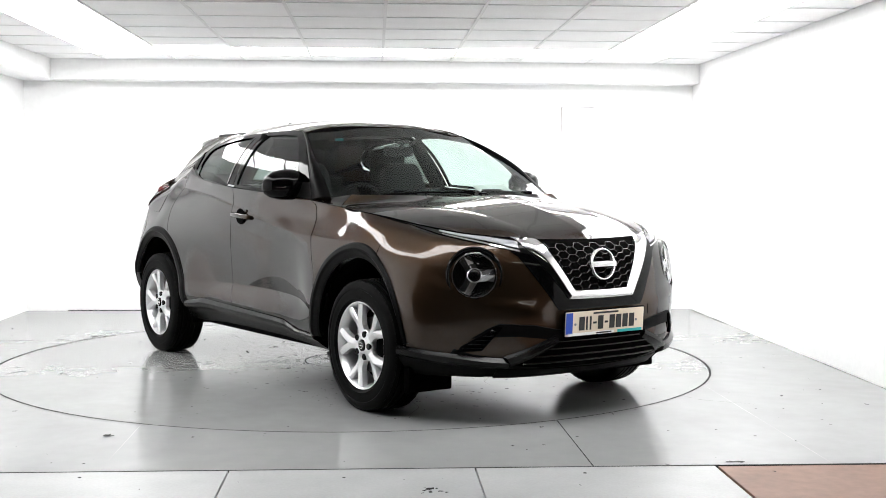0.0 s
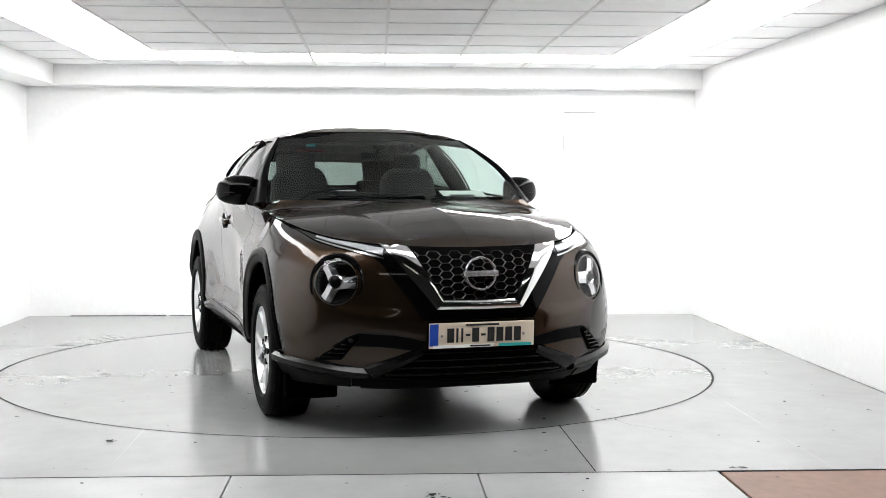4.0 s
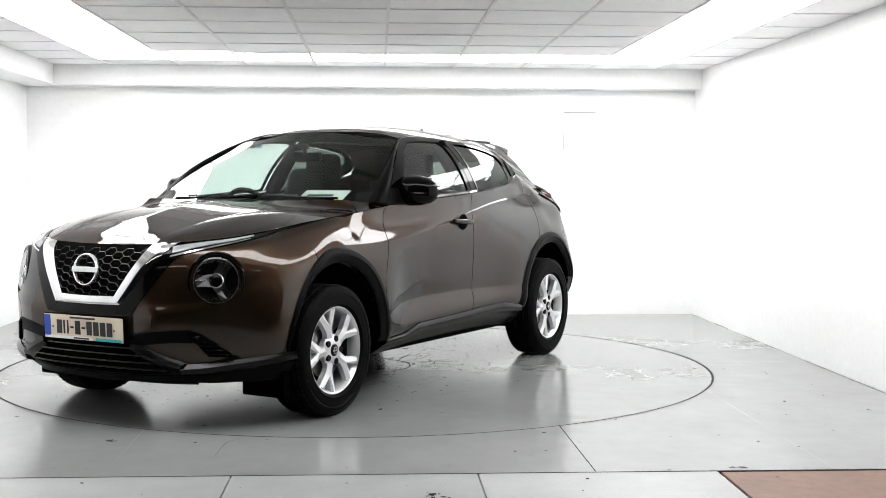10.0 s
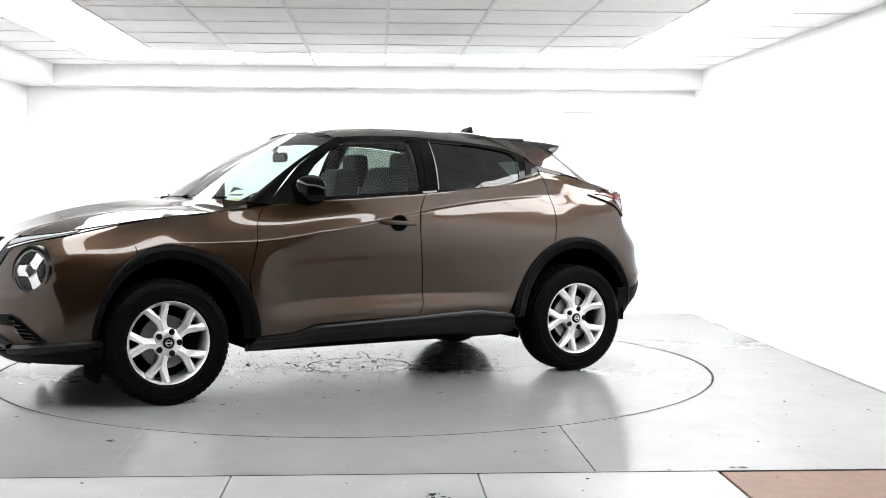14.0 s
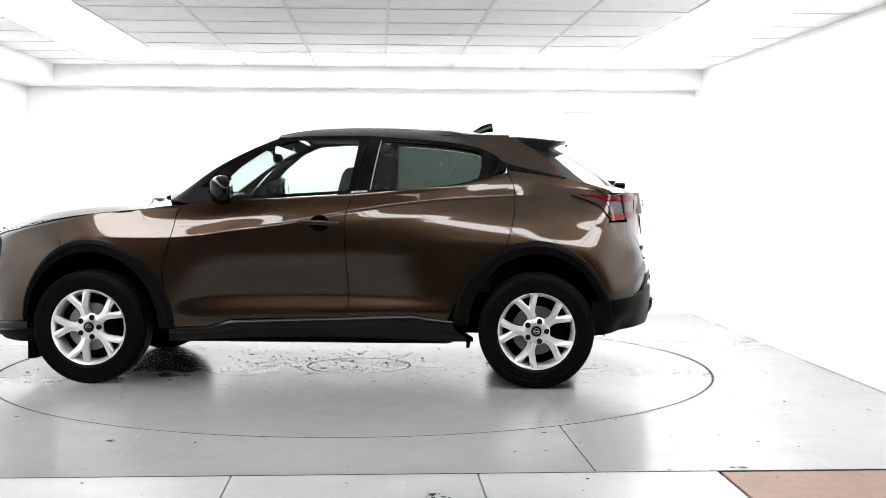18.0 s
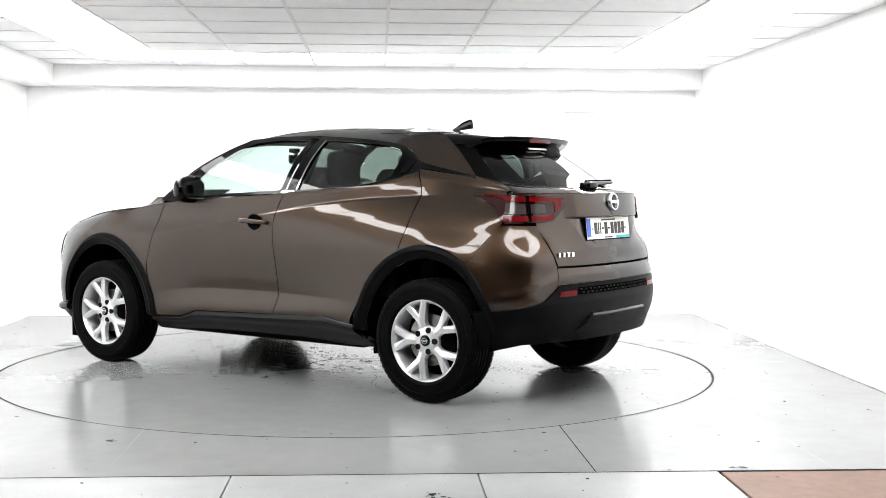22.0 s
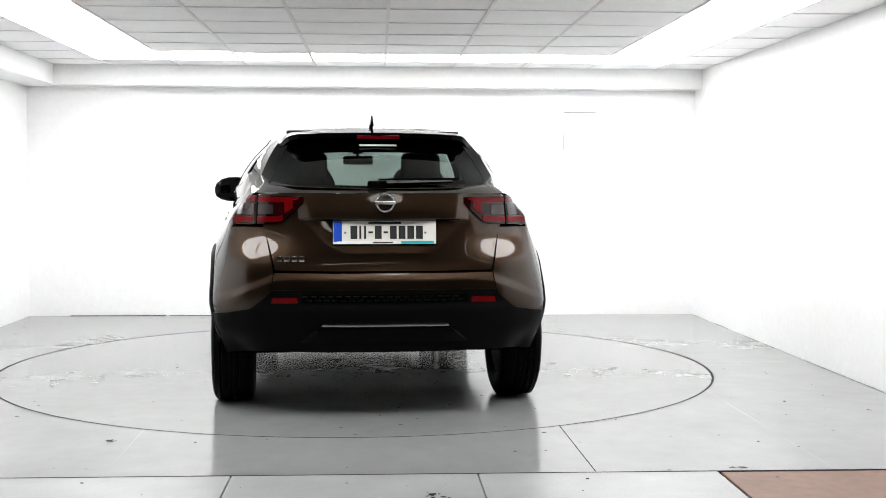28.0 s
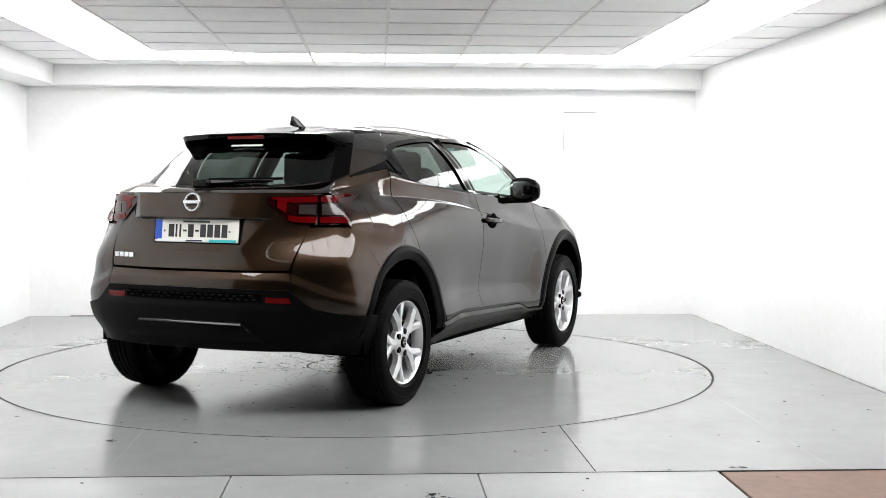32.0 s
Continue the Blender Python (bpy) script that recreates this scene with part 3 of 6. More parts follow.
def lookup(a, b, ia, ib, ic, lo, hi, rev):
    """Coordinate ic of the skin where coordinate ia is a and ib is b, between two control columns."""
    part_ = SKIN[:, lo * NU:hi * NU + 1]
    if rev:
        part_ = part_[:, ::-1]
    a, b = np.ravel(a), np.ravel(b)
    zb = np.array([np.interp(a, r[:, ia], r[:, ib]) for r in part_])
    yc = np.array([np.interp(a, r[:, ia], r[:, ic]) for r in part_])
    k = np.clip((zb < b[None]).sum(0) - 1, 0, len(zb) - 2)
    i = np.arange(len(a))
    f = (b - zb[k, i]) / np.maximum(zb[k + 1, i] - zb[k, i], 1e-6)
    f = np.clip(f, -0.5, 1.5)
    return yc[k, i] * (1 - f) + yc[k + 1, i] * f


# Cross-sections of the side: x; heights of the door foot, lower crease, shoulder crease and belt;
# half widths at the foot, lower crease, three places up the door, shoulder crease, and above it.
LEVEL = (0.0, 1.0, 2.0, 2.3, 2.6, 2.85, 3.0, 3.4, 4.0)
SECTIONS = np.array([
    (-1.40, 0.400, 0.530, 1.124, 1.270, 0.795, 0.876, 0.884, 0.884, 0.859, 0.781, 0.690, 0.665, 0.640),
    (-1.15, 0.400, 0.530, 1.116, 1.240, 0.795, 0.876, 0.883, 0.882, 0.864, 0.800, 0.732, 0.722, 0.700),
    (-0.85, 0.400, 0.530, 1.100, 1.174, 0.795, 0.884, 0.880, 0.876, 0.868, 0.824, 0.776, 0.769, 0.760),
    (-0.50, 0.424, 0.531, 1.068, 1.144, 0.780, 0.866, 0.846, 0.857, 0.866, 0.846, 0.813, 0.809, 0.802),
    (-0.20, 0.412, 0.539, 1.022, 1.124, 0.775, 0.856, 0.833, 0.848, 0.861, 0.854, 0.836, 0.829, 0.821),
    (0.10, 0.405, 0.538, 0.970, 1.106, 0.775, 0.852, 0.828, 0.845, 0.858, 0.858, 0.852, 0.840, 0.829),
    (0.40, 0.395, 0.533, 0.922, 1.089, 0.778, 0.851, 0.829, 0.845, 0.857, 0.862, 0.863, 0.838, 0.829),
    (0.63, 0.370, 0.520, 0.885, 1.073, 0.785, 0.860, 0.850, 0.859, 0.868, 0.872, 0.872, 0.838, 0.825),
    (0.80, 0.350, 0.500, 0.872, 1.060, 0.795, 0.868, 0.880, 0.884, 0.886, 0.882, 0.875, 0.838, 0.813),
    (1.00, 0.350, 0.500, 0.868, 1.031, 0.800, 0.870, 0.888, 0.893, 0.893, 0.886, 0.877, 0.840, 0.797),
    (1.30, 0.350, 0.500, 0.868, 1.003, 0.800, 0.872, 0.890, 0.895, 0.893, 0.885, 0.874, 0.840, 0.784),
])


def along(x, column):
    """A column of the cross-sections, smoothly between them."""
    t = SECTIONS[:, 0]
    v = SECTIONS[:, column]
    slope = np.gradient(v, t)
    i = np.clip(np.searchsorted(t, x) - 1, 0, len(t) - 2)
    h = t[i + 1] - t[i]
    q = np.clip((x - t[i]) / h, 0, 1)
    return (2 * q**3 - 3 * q**2 + 1) * v[i] + (q**3 - 2 * q**2 + q) * h * slope[i] + (3 * q**2 - 2 * q**3) * v[i + 1] + (q**3 - q**2) * h * slope[i + 1]


def section_y(x, z):
    """Half width of the door and shoulder surface; sharp at the lower and the shoulder crease, round between."""
    zs = [np.full_like(x, 0.25)] + [along(x, c) for c in (1, 2, 3, 4)]
    s = np.zeros_like(x)
    for k in range(4):
        s += np.clip((z - zs[k]) / (zs[k + 1] - zs[k]), 0, 1 if k < 3 else 1.4)
    ys = [along(x, 5 + k) for k in range(len(LEVEL))]
    y = np.zeros_like(x)
    done = np.zeros(x.shape, bool)
    for group in ((0, 1, 2), (2, 3, 4, 5, 6), (6, 7, 8)):
        lev = np.array([LEVEL[k] for k in group])
        val = np.stack([ys[k] for k in group])
        slope = np.gradient(val, lev, axis=0)
        hit = (s <= lev[-1]) & ~done if group[-1] < 8 else ~done
        for n in range(len(group) - 1):
            here = hit & (s >= lev[n] - 1e-9) & ((s <= lev[n + 1]) | (n == len(group) - 2))
            h = lev[n + 1] - lev[n]
            q = np.clip((s - lev[n]) / h, 0, 1.6)
            f = (2 * q**3 - 3 * q**2 + 1) * val[n] + (q**3 - 2 * q**2 + q) * h * slope[n] + (3 * q**2 - 2 * q**3) * val[n + 1] + (q**3 - q**2) * h * slope[n + 1]
            y = np.where(here, f, y)
        done |= hit
    # a narrow step along the shoulder crease of the doors
    under = zs[3] - z
    return y + 0.005 * np.clip(under / 0.010, 0, 1) * np.clip(1 - (under - 0.010) / 0.10, 0, 1) * np.clip((0.55 - x) / 0.3, 0, 1) * np.clip((x + 1.35) / 0.3, 0, 1)


def side_at(xz, above=True):
    """Points on the car's left side for an array of (x, z)."""
    xz = np.array(xz, float)
    x, z = xz[..., 0].ravel(), xz[..., 1].ravel()
    y = lookup(x, z, 0, 2, 1, 2, 13, False)
    own = np.clip((x + 1.42) / 0.22, 0, 1) * np.clip((1.36 - x) / 0.26, 0, 1)
    own = own**2 * (3 - 2 * own)
    y = y * (1 - own) + section_y(x, z) * own
    if above:
        top = belt_z(x)
        w = np.clip((z - top + 0.015) / 0.03, 0, 1) * (x < 0.95)
        y = y * (1 - w) + upper_y(x, z) * w
    return np.stack([x, y, z], -1).reshape(*xz.shape[:-1], 3)


def front_at(yz):
    yz = np.array(yz, float)
    y, z = yz[..., 0].ravel(), yz[..., 1].ravel()
    x = lookup(np.abs(y), z, 1, 2, 0, 11, 14, True)
    return np.stack([x, y, z], -1).reshape(*yz.shape[:-1], 3)


def rear_at(yz):
    yz = np.array(yz, float)
    y, z = yz[..., 0].ravel(), yz[..., 1].ravel()
    x = lookup(np.abs(y), z, 1, 2, 0, 0, 4, False)
    return np.stack([x, y, z], -1).reshape(*yz.shape[:-1], 3)


def side_panel(name, bottom, top, left, right, mat, parent, n=96, m=150, lift=0.0, fold=0.014, label="", straight=()):
    """A body panel on both sides of the car, from its outline in (x, z)."""
    g2 = coons(curve(bottom, n, "b" in straight), curve(top, n, "t" in straight), curve(left, m, "l" in straight), curve(right, m, "r" in straight))
    g = side_at(g2)
    return [part(name, panel(g, (0, 1, 0), fold, lift, mirror=k, seam=mat is M_PAINT), mat, parent, label) for k in (False, True)]


# arches
FA, RA = (1.312, 0.335), (-1.322, 0.335)


def arc(cx, cz, rear, front, top, a0, a1, n=24):
    """Part of an arch from angle a0 to a1, degrees from the front, of different reach to front and rear."""
    out = []
    for a in np.radians(np.linspace(a0, a1, n)):
        c, s = math.cos(a), math.sin(a)
        out.append((cx + (front if c > 0 else rear) * c, cz + top * s))
    return out


def roof_end(n):
    """The rear edge of the roof, from its middle down to the foot of the rear pillar."""
    foot = [(x, float(upper_y(x, z)) + 0.004, z) for x, z in ((-1.195, 1.463), (-1.345, 1.362), (-1.49, 1.228))]
    return curve([(-1.22, 0, 1.482), (-1.215, 0.25, 1.480), (-1.195, 0.42, 1.474)] + foot, n)


def build_car():
    car = thing("car", "bronze-brown compact crossover car with black wheel-arch cladding", "car")
    P = M_PAINT
    # ---- side panels
    gap = 0.0026
    f_gap = [(0.815, 0.345), (0.868, 0.648), (0.852, 0.74), (0.822, 0.861), (0.788, 1.02), (0.728, 1.066)]
    m_gap = [(-0.190, 0.41), (-0.224, 0.499), (-0.214, 0.70), (-0.200, 0.864), (-0.207, 1.009), (-0.252, 1.127)]
    r_gap = [(-0.905, 0.60), (-1.00, 0.70), (-1.122, 0.775), (-1.146, 0.841), (-1.182, 0.987), (-1.188, 1.145), (-1.150, 1.255)]
    sh = lambda pts, d: [(x + d, z) for x, z in pts]
    belt = lambda x0, x1, n=9: [(x, float(belt_z(x))) for x in np.linspace(x0, x1, n)]
    # front door: from the middle gap to the front gap
    doors_f = side_panel("front_door", [(-0.190 + gap, 0.412), (0.16, 0.402), (0.46, 0.392), (0.60, 0.350), (0.813 - gap, 0.343)], belt(-0.252 + gap, 0.728 - gap),
                         sh(m_gap, gap), sh(f_gap, -gap), P, car, straight="b")
    doors_r = side_panel("rear_door", [(-0.80, 0.395), (-0.70, 0.412), (-0.60, 0.428), (-0.190 - gap, 0.415)], belt(-1.150 + gap, -0.252 - gap),
                         [(-0.80, 0.395)] + sh(r_gap, gap), sh(m_gap, -gap), P, car, straight="b")
    # front fender between door gap, bonnet edge, bumper gap and arch
    top = [(0.735, 1.062), (0.88, 1.048), (1.01, 1.030), (1.12, 1.019), (1.33, 0.998), (1.56, 0.958)]
    side_panel("front_fender", arc(*FA, 0.482, 0.395, 0.490, 176, 66), top, [(0.853, 0.36), (0.868 + gap, 0.648), (0.852 + gap, 0.74), (0.822 + gap, 0.861), (0.788 + gap, 1.02), (0.735, 1.062)],
               [(1.473, 0.783), (1.49, 0.86), (1.56, 0.958)], P, car, straight="b", n=96)
    # rear quarter with the base of the rear pillar
    side_panel("rear_quarter", [(-1.60, 0.76), (-1.45, 0.80), (-1.32, 0.81), (-1.2, 0.80), (-1.122 - gap, 0.775)], [(-1.745, 1.14), (-1.64, 1.172), (-1.46, 1.222), (-1.153, 1.268)],
               [(-1.60, 0.76), (-1.655, 0.86), (-1.735, 0.965), (-1.745, 1.14)], sh(r_gap[2:], -gap) + [(-1.153, 1.268)], P, car)
    # ---- front bumper: whole front from arch to arch
    u = np.arange(int(10.9 * NU), 14 * NU + 1)
    g = SKIN[::2, u].copy()
    # rear edge follows the arch below and the slanted gap above
    for i in range(len(g)):
        z = g[i, 0, 2]
        if z < 0.80:
            edge = FA[0] + 0.396 * math.sqrt(max(0.0, 1 - ((z - FA[1]) / 0.50) ** 2))
        else:
            edge = np.interp(z, [0.80, 0.86, 0.958], [1.476, 1.489, 1.559])
        s = SKIN[i * 2]
        k0 = np.interp(edge + 0.003, s[2 * NU:13 * NU, 0], np.arange(2 * NU, 13 * NU))
        kk = np.linspace(k0, 14 * NU, len(u))
        for c in range(3):
            g[i, :, c] = np.interp(kk, np.arange(s.shape[0]), s[:, c])
    g = g[:, ::-1]
    bm = panel(whole(g), (1, 0, 0), 0.0)
    # round openings for the headlamps
    eye = Vector(front_at([(0.650, 0.728)])[0])
    near = [f for f in bm.faces if (Vector((f.calc_center_median().x, abs(f.calc_center_median().y), f.calc_center_median().z)) - eye).length < 0.108]
    bmesh.ops.delete(bm, geom=near, context="FACES")
    part("front_bumper", bm, P, car)
    # ---- rear bumper and tailgate
    n = 90
    low = [coons(curve([(0, 0.36), (0.4, 0.36), (0.62, 0.36)], n), curve([(0, 0.735), (0.30, 0.735), (0.552, 0.738)], n), curve([(0, 0.36), (0, 0.735)], 70), curve([(0.62, 0.36), (0.60, 0.50), (0.552, 0.738)], 70))]
    g = rear_at(low[0])
    part("rear_bumper", panel(whole(g), (-1, 0, 0), 0.012, seam=True), P, car)
    for mir in (False, True):
        # corner of the bumper, in the skin's own columns
        rows_ = np.linspace(0, NV - 1, 110)
        gg = []
        for q in rows_:
            i = min(int(q), NV - 2)
            s = SKIN[i] * (1 - (q - i)) + SKIN[i + 1] * (q - i)
            z = s[3 * NU, 2]
            if z < 0.35:
                continue
            if z > 0.965:
                break
            y_in = np.interp(z, [0.30, 0.50, 0.738, 0.965], [0.62, 0.60, 0.556, 0.602])
            x_out = RA[0] - 0.42 * math.sqrt(max(0.0, 1 - ((z - RA[1]) / 0.49) ** 2)) if z < 0.76 else np.interp(z, [0.76, 0.86, 0.965], [-1.606, -1.661, -1.741])
            k0 = np.interp(y_in, s[:4 * NU, 1], np.arange(4 * NU))
            k1 = np.interp(x_out, s[2 * NU:7 * NU, 0], np.arange(2 * NU, 7 * NU))
            kk = np.linspace(k0, k1, 60)
            gg.append(np.stack([np.interp(kk, np.arange(len(s)), s[:, c]) for c in range(3)], -1))
        part("bumper_corner", panel(np.array(gg), (-0.7, 0.7, 0), 0.012, mirror=mir, seam=True), P, car)
    tg = coons(curve([(0, 0.747), (0.30, 0.747), (0.548, 0.75)], n), curve([(0, 1.135), (0.34, 1.135), (0.655, 1.135)], n), curve([(0, 0.747), (0, 1.135)], 110), curve([(0.548, 0.75), (0.575, 0.87), (0.605, 0.965), (0.655, 1.135)], 110))
    g = rear_at(tg)
    # the plate recess, sharp under the brow above it and soft at its foot
    yy, zz = np.abs(tg[..., 0]), tg[..., 1]
    step = lambda v, a, b: np.clip((v - a) / (b - a), 0, 1)
    brow = step(zz, 1.000, 1.008) * (1 - step(yy, 0.36 + (zz - 1.0) * 0.12, 0.43 + (zz - 1.0) * 0.12)) * (1 - 0.2 * step(zz, 1.05, 1.135))
    half = 0.225 + (zz - 0.842) * 0.96
    well = step(zz, 0.836, 0.90) * (1 - step(zz, 0.997, 1.003)) * (1 - step(yy, half - 0.085, half + 0.03))
    g[..., 0] += -0.022 * brow + 0.015 * well
    tailgate = part("tailgate", panel(whole(g), (-1, 0, 0), 0.012, seam=True), P, car)
    # ---- bonnet
    b = curve([(2.055, 0, 0.887), (2.045, 0.20, 0.890), (2.01, 0.40, 0.899), (1.825, 0.60, 0.924), (1.61, 0.720, 0.962)], 90)
    t = curve([(1.05, 0, 1.088), (1.035, 0.35, 1.092), (0.965, 0.705, 1.098)], 90)
    le = curve([(2.055, 0, 0.887), (1.97, 0, 0.935), (1.86, 0, 0.972), (1.70, 0, 1.015), (1.50, 0, 1.052), (1.25, 0, 1.082), (1.05, 0, 1.088)], 100)
    ri = curve([(1.61, 0.720, 0.962), (1.45, 0.762, 0.988), (1.30, 0.786, 1.006), (1.12, 0.797, 1.023), (1.01, 0.790, 1.034), (0.975, 0.757, 1.056), (0.965, 0.705, 1.098)], 100)
    g = coons(b, t, le, ri)
    u_, v_ = np.linspace(0, 1, 90)[None], np.linspace(0, 1, 100)[:, None]
    # a flat middle between two creases that spread towards the screen, and a swell outside them
    inner = 0.30 + (2.0 - g[..., 0]) * 0.20
    rise = step(g[..., 1], inner, inner + 0.15)
    rise = rise * (2 - rise)
    crown = rise * np.sin(np.pi * np.clip(v_, 0, 1)) * np.sin(np.pi * np.clip((1 - u_) * 1.25, 0, 1) * 0.5)
    g[..., 2] += 0.013 * crown + 0.012 * np.sin(np.pi * v_) * (1 - u_**2)
    for k in (False, True):
        low = curve(side_at([(0.735, 1.064), (0.87, 1.051), (1.004, 1.0335)]), 14)
        high = curve([(0.735, 0.806, 1.070), (0.80, 0.770, 1.082), (0.885, 0.728, 1.087), (0.959, 0.704, 1.098)], 14)
        corner = coons(low, high, curve([low[0], high[0]], 10), curve([low[-1], (0.970, 0.758, 1.056), high[-1]], 10))
        part("cowl_corner", panel(corner, (0, 0.5, 1), 0.01, mirror=k, seam=True), P, car)
    part("bonnet", panel(whole(g), (0, 0, 1), 0.012, seam=True), P, car)
    # ---- roof with its sail panels
    b = curve([(0.285, 0, 1.500), (0.275, 0.25, 1.492), (0.235, 0.50, 1.466), (0.215, 0.545, 1.456)], 40)
    le = curve([(0.285, 0, 1.500), (0.16, 0, 1.532), (-0.10, 0, 1.553), (-0.45, 0, 1.553), (-0.78, 0, 1.533), (-1.0, 0, 1.506), (-1.22, 0, 1.482)], 60)
    edge2 = [(0.215, 1.456), (0.10, 1.470), (-0.02, 1.475), (-0.30, 1.474), (-0.59, 1.455), (-0.743, 1.441), (-0.874, 1.424), (-0.984, 1.400), (-1.072, 1.358), (-1.15, 1.308), (-1.49, 1.228)]
    ri = curve([(x, float(upper_y(x, z)) + 0.004, z) for x, z in edge2], 60)
    t = roof_end(40)
    g = coons(b, t, le, ri)
    u_, v_ = np.linspace(0, 1, 40)[None], np.linspace(0, 1, 60)[:, None]
    zc = np.interp(-g[..., 0], -le[:, 0], le[:, 2])
    ze, we = np.interp(-g[..., 0], -ri[:, 0], ri[:, 2]), np.interp(-g[..., 0], -ri[:, 0], ri[:, 1])
    rib = zc - (zc - ze) * np.clip(g[..., 1] / we, 0, 1) ** 3.2
    keep = np.clip((v_ - 0.55) / 0.45, 0, 1) ** 2 * (3 - 2 * np.clip((v_ - 0.55) / 0.45, 0, 1)) * np.ones_like(u_)
    g[..., 2] = rib * (1 - keep) + g[..., 2] * keep
    part("roof", panel(whole(g), (0, 0, 1), 0.004), P, car)
    build_underbody(car)
    build_glasshouse(car)
    build_cladding(car)
    build_front(car)
    build_rear(car, tailgate)
    build_side_fittings(car, doors_f, doors_r)
    build_cabin(car)
    for name, (x, y, turn) in {"a": (FA[0] + 0.004, 0.772, 0), "b": (FA[0] + 0.004, -0.772, 1), "c": (RA[0] + 0.004, 0.775, 0), "d": (RA[0] + 0.004, -0.775, 1)}.items():
        build_wheel(car, x, y, turn)
    return car


def build_underbody(car):
    # dark inner shell behind the panel gaps, up to the belt
    g = SKIN[::6, ::6].copy()
    n = grid_normals(g)
    if n[10, 38, 1] < 0:
        n = -n
    g = g - n * 0.052
    g[:, :, 1] = np.maximum(g[:, :, 1], 0)
    xs, zs = g[..., 0], g[..., 2]
    m, w = g.shape[:2]
    verts = [tuple(p) for p in g.reshape(-1, 3)]
    faces = []
    for i in range(m - 1):
        for j in range(w - 1):
            cx, cz = xs[i:i + 2, j:j + 2].mean(), zs[i:i + 2, j:j + 2].mean()
            if cx < -1.5 and cz < 0.38:
                continue
            if any(math.hypot(cx - a[0], cz - a[1]) < 0.475 for a in (FA, RA)) and g[i, j, 1] > 0.6:
                continue
            faces.append((i * w + j, i * w + j + 1, (i + 1) * w + j + 1, (i + 1) * w + j))
    bm = mesh_of(verts + [(x, -y, z) for x, y, z in verts], faces + [tuple(k + len(verts) for k in f[::-1]) for f in faces])
    part("inner_shell", bm, M_DARK, car)
    part("floor_pan", box(3.15, 1.06, 0.07, (0.14, 0, 0.315), 0.03), M_DARK, car)
    part("side_floor", box(1.66, 1.56, 0.09, (-0.0, 0, 0.29), 0.03), M_DARK, car)
    for a in (FA, RA):
        for s in (1, -1):
            verts, faces = [], []
            k = 26
            for i in range(k):
                q = math.radians(-4 + 188 * i / (k - 1))
                c = math.cos(q)
                reach = (0.376 if c > 0 else 0.445) if a is FA else (0.432 if c > 0 else 0.392)
                for r, y in ((1.0, 0.07), (1.0, -0.30), (0.04, -0.30)):
                    verts.append((a[0] + r * reach * c, s * (0.765 + y), a[1] + r * 0.45 * math.sin(q)))
            for i in range(k - 1):
                for j in range(2):
                    faces.append((3 * i + j, 3 * i + j + 1, 3 * i + j + 4, 3 * i + j + 3))
            part("wheel_arch_liner", mesh_of(verts, faces), M_DARK, car)


def build_cladding(car):
    """Black plastic round the arches and along the sills."""
    for (cx, cz), outer, inner, a0, a1 in ((FA, (0.512, 0.408, 0.526), (0.415, 0.378, 0.448), 180, 6), (RA, (0.446, 0.490, 0.524), (0.394, 0.400, 0.448), 172, 4)):
        n, m = 72, 21
        ang = np.radians(np.linspace(a0, a1, n))
        c, s = np.cos(ang), np.sin(ang)
        po = np.stack([cx + np.where(c > 0, outer[1], outer[0]) * c, cz + outer[2] * s], -1)
        pi_ = np.stack([cx + np.where(c > 0, inner[1], inner[0]) * c, cz + inner[2] * s], -1)
        t = np.linspace(0, 1, m)[:, None, None]
        g2 = po[None] * (1 - t) + pi_[None] * t
        g2[..., 1] = np.maximum(g2[..., 1], 0.245)
        g = side_at(g2, above=False)
        lift = np.interp(np.linspace(0, 1, m), [0, 0.08, 0.42, 0.52, 0.9, 1.0], [0.003, 0.011, 0.015, 0.008, 0.0, -0.006])
        g[..., 1] += lift[:, None]
        for k in (False, True):
            part("arch_cladding", panel(g, (0, 1, 0), 0.03, mirror=k), M_CLAD, car, "grained black plastic arch cladding")
    # sill: a shoulder under the doors, then a face that tucks in
    top = [(-0.83, 0.392), (-0.70, 0.408), (-0.60, 0.424), (-0.19, 0.408), (0.16, 0.396), (0.46, 0.386), (0.60, 0.345), (0.83, 0.338)]
    g2 = coons(curve([(-0.95, 0.262), (0.0, 0.255), (0.86, 0.25)], 60), curve(top, 60, True), curve([(-0.95, 0.262), (-0.86, 0.33), (-0.83, 0.392)], 14), curve([(0.86, 0.25), (0.84, 0.30), (0.83, 0.338)], 14))
    g = side_at(g2)
    g[..., 1] += np.interp(np.linspace(0, 1, 14), [0, 0.35, 0.62, 0.74, 0.90, 1.0], [-0.020, 0.0, 0.006, 0.022, 0.020, 0.002])[:, None]
    for k in (False, True):
        part("sill_cladding", panel(g, (0, 1, 0), 0.03, mirror=k), M_SKID, car, "satin black sill cladding")


def skin_at(k, z):
    """Points of the skin at (fractional) control columns k and heights z."""
    k, z = np.broadcast_arrays(np.asarray(k, float), np.asarray(z, float))
    out = []
    for a, b in zip(k.ravel(), z.ravel()):
        q = min(max(a, 0), 14) * NU
        i = min(int(q), 14 * NU - 1)
        col = SKIN[:, i] * (1 - (q - i)) + SKIN[:, i + 1] * (q - i)
        out.append([np.interp(b, col[:, 2], col[:, 0]), np.interp(b, col[:, 2], col[:, 1]), b])
    return np.array(out).reshape(*k.shape, 3)


def band(lo, hi, n, m):
    """A strip of the skin between two paths of (column, height)."""
    a, b = curve(lo, n), curve(hi, n)
    t = np.linspace(0, 1, m)[:, None, None]
    g = a[None] * (1 - t) + b[None] * t
    return skin_at(g[..., 0], g[..., 1])


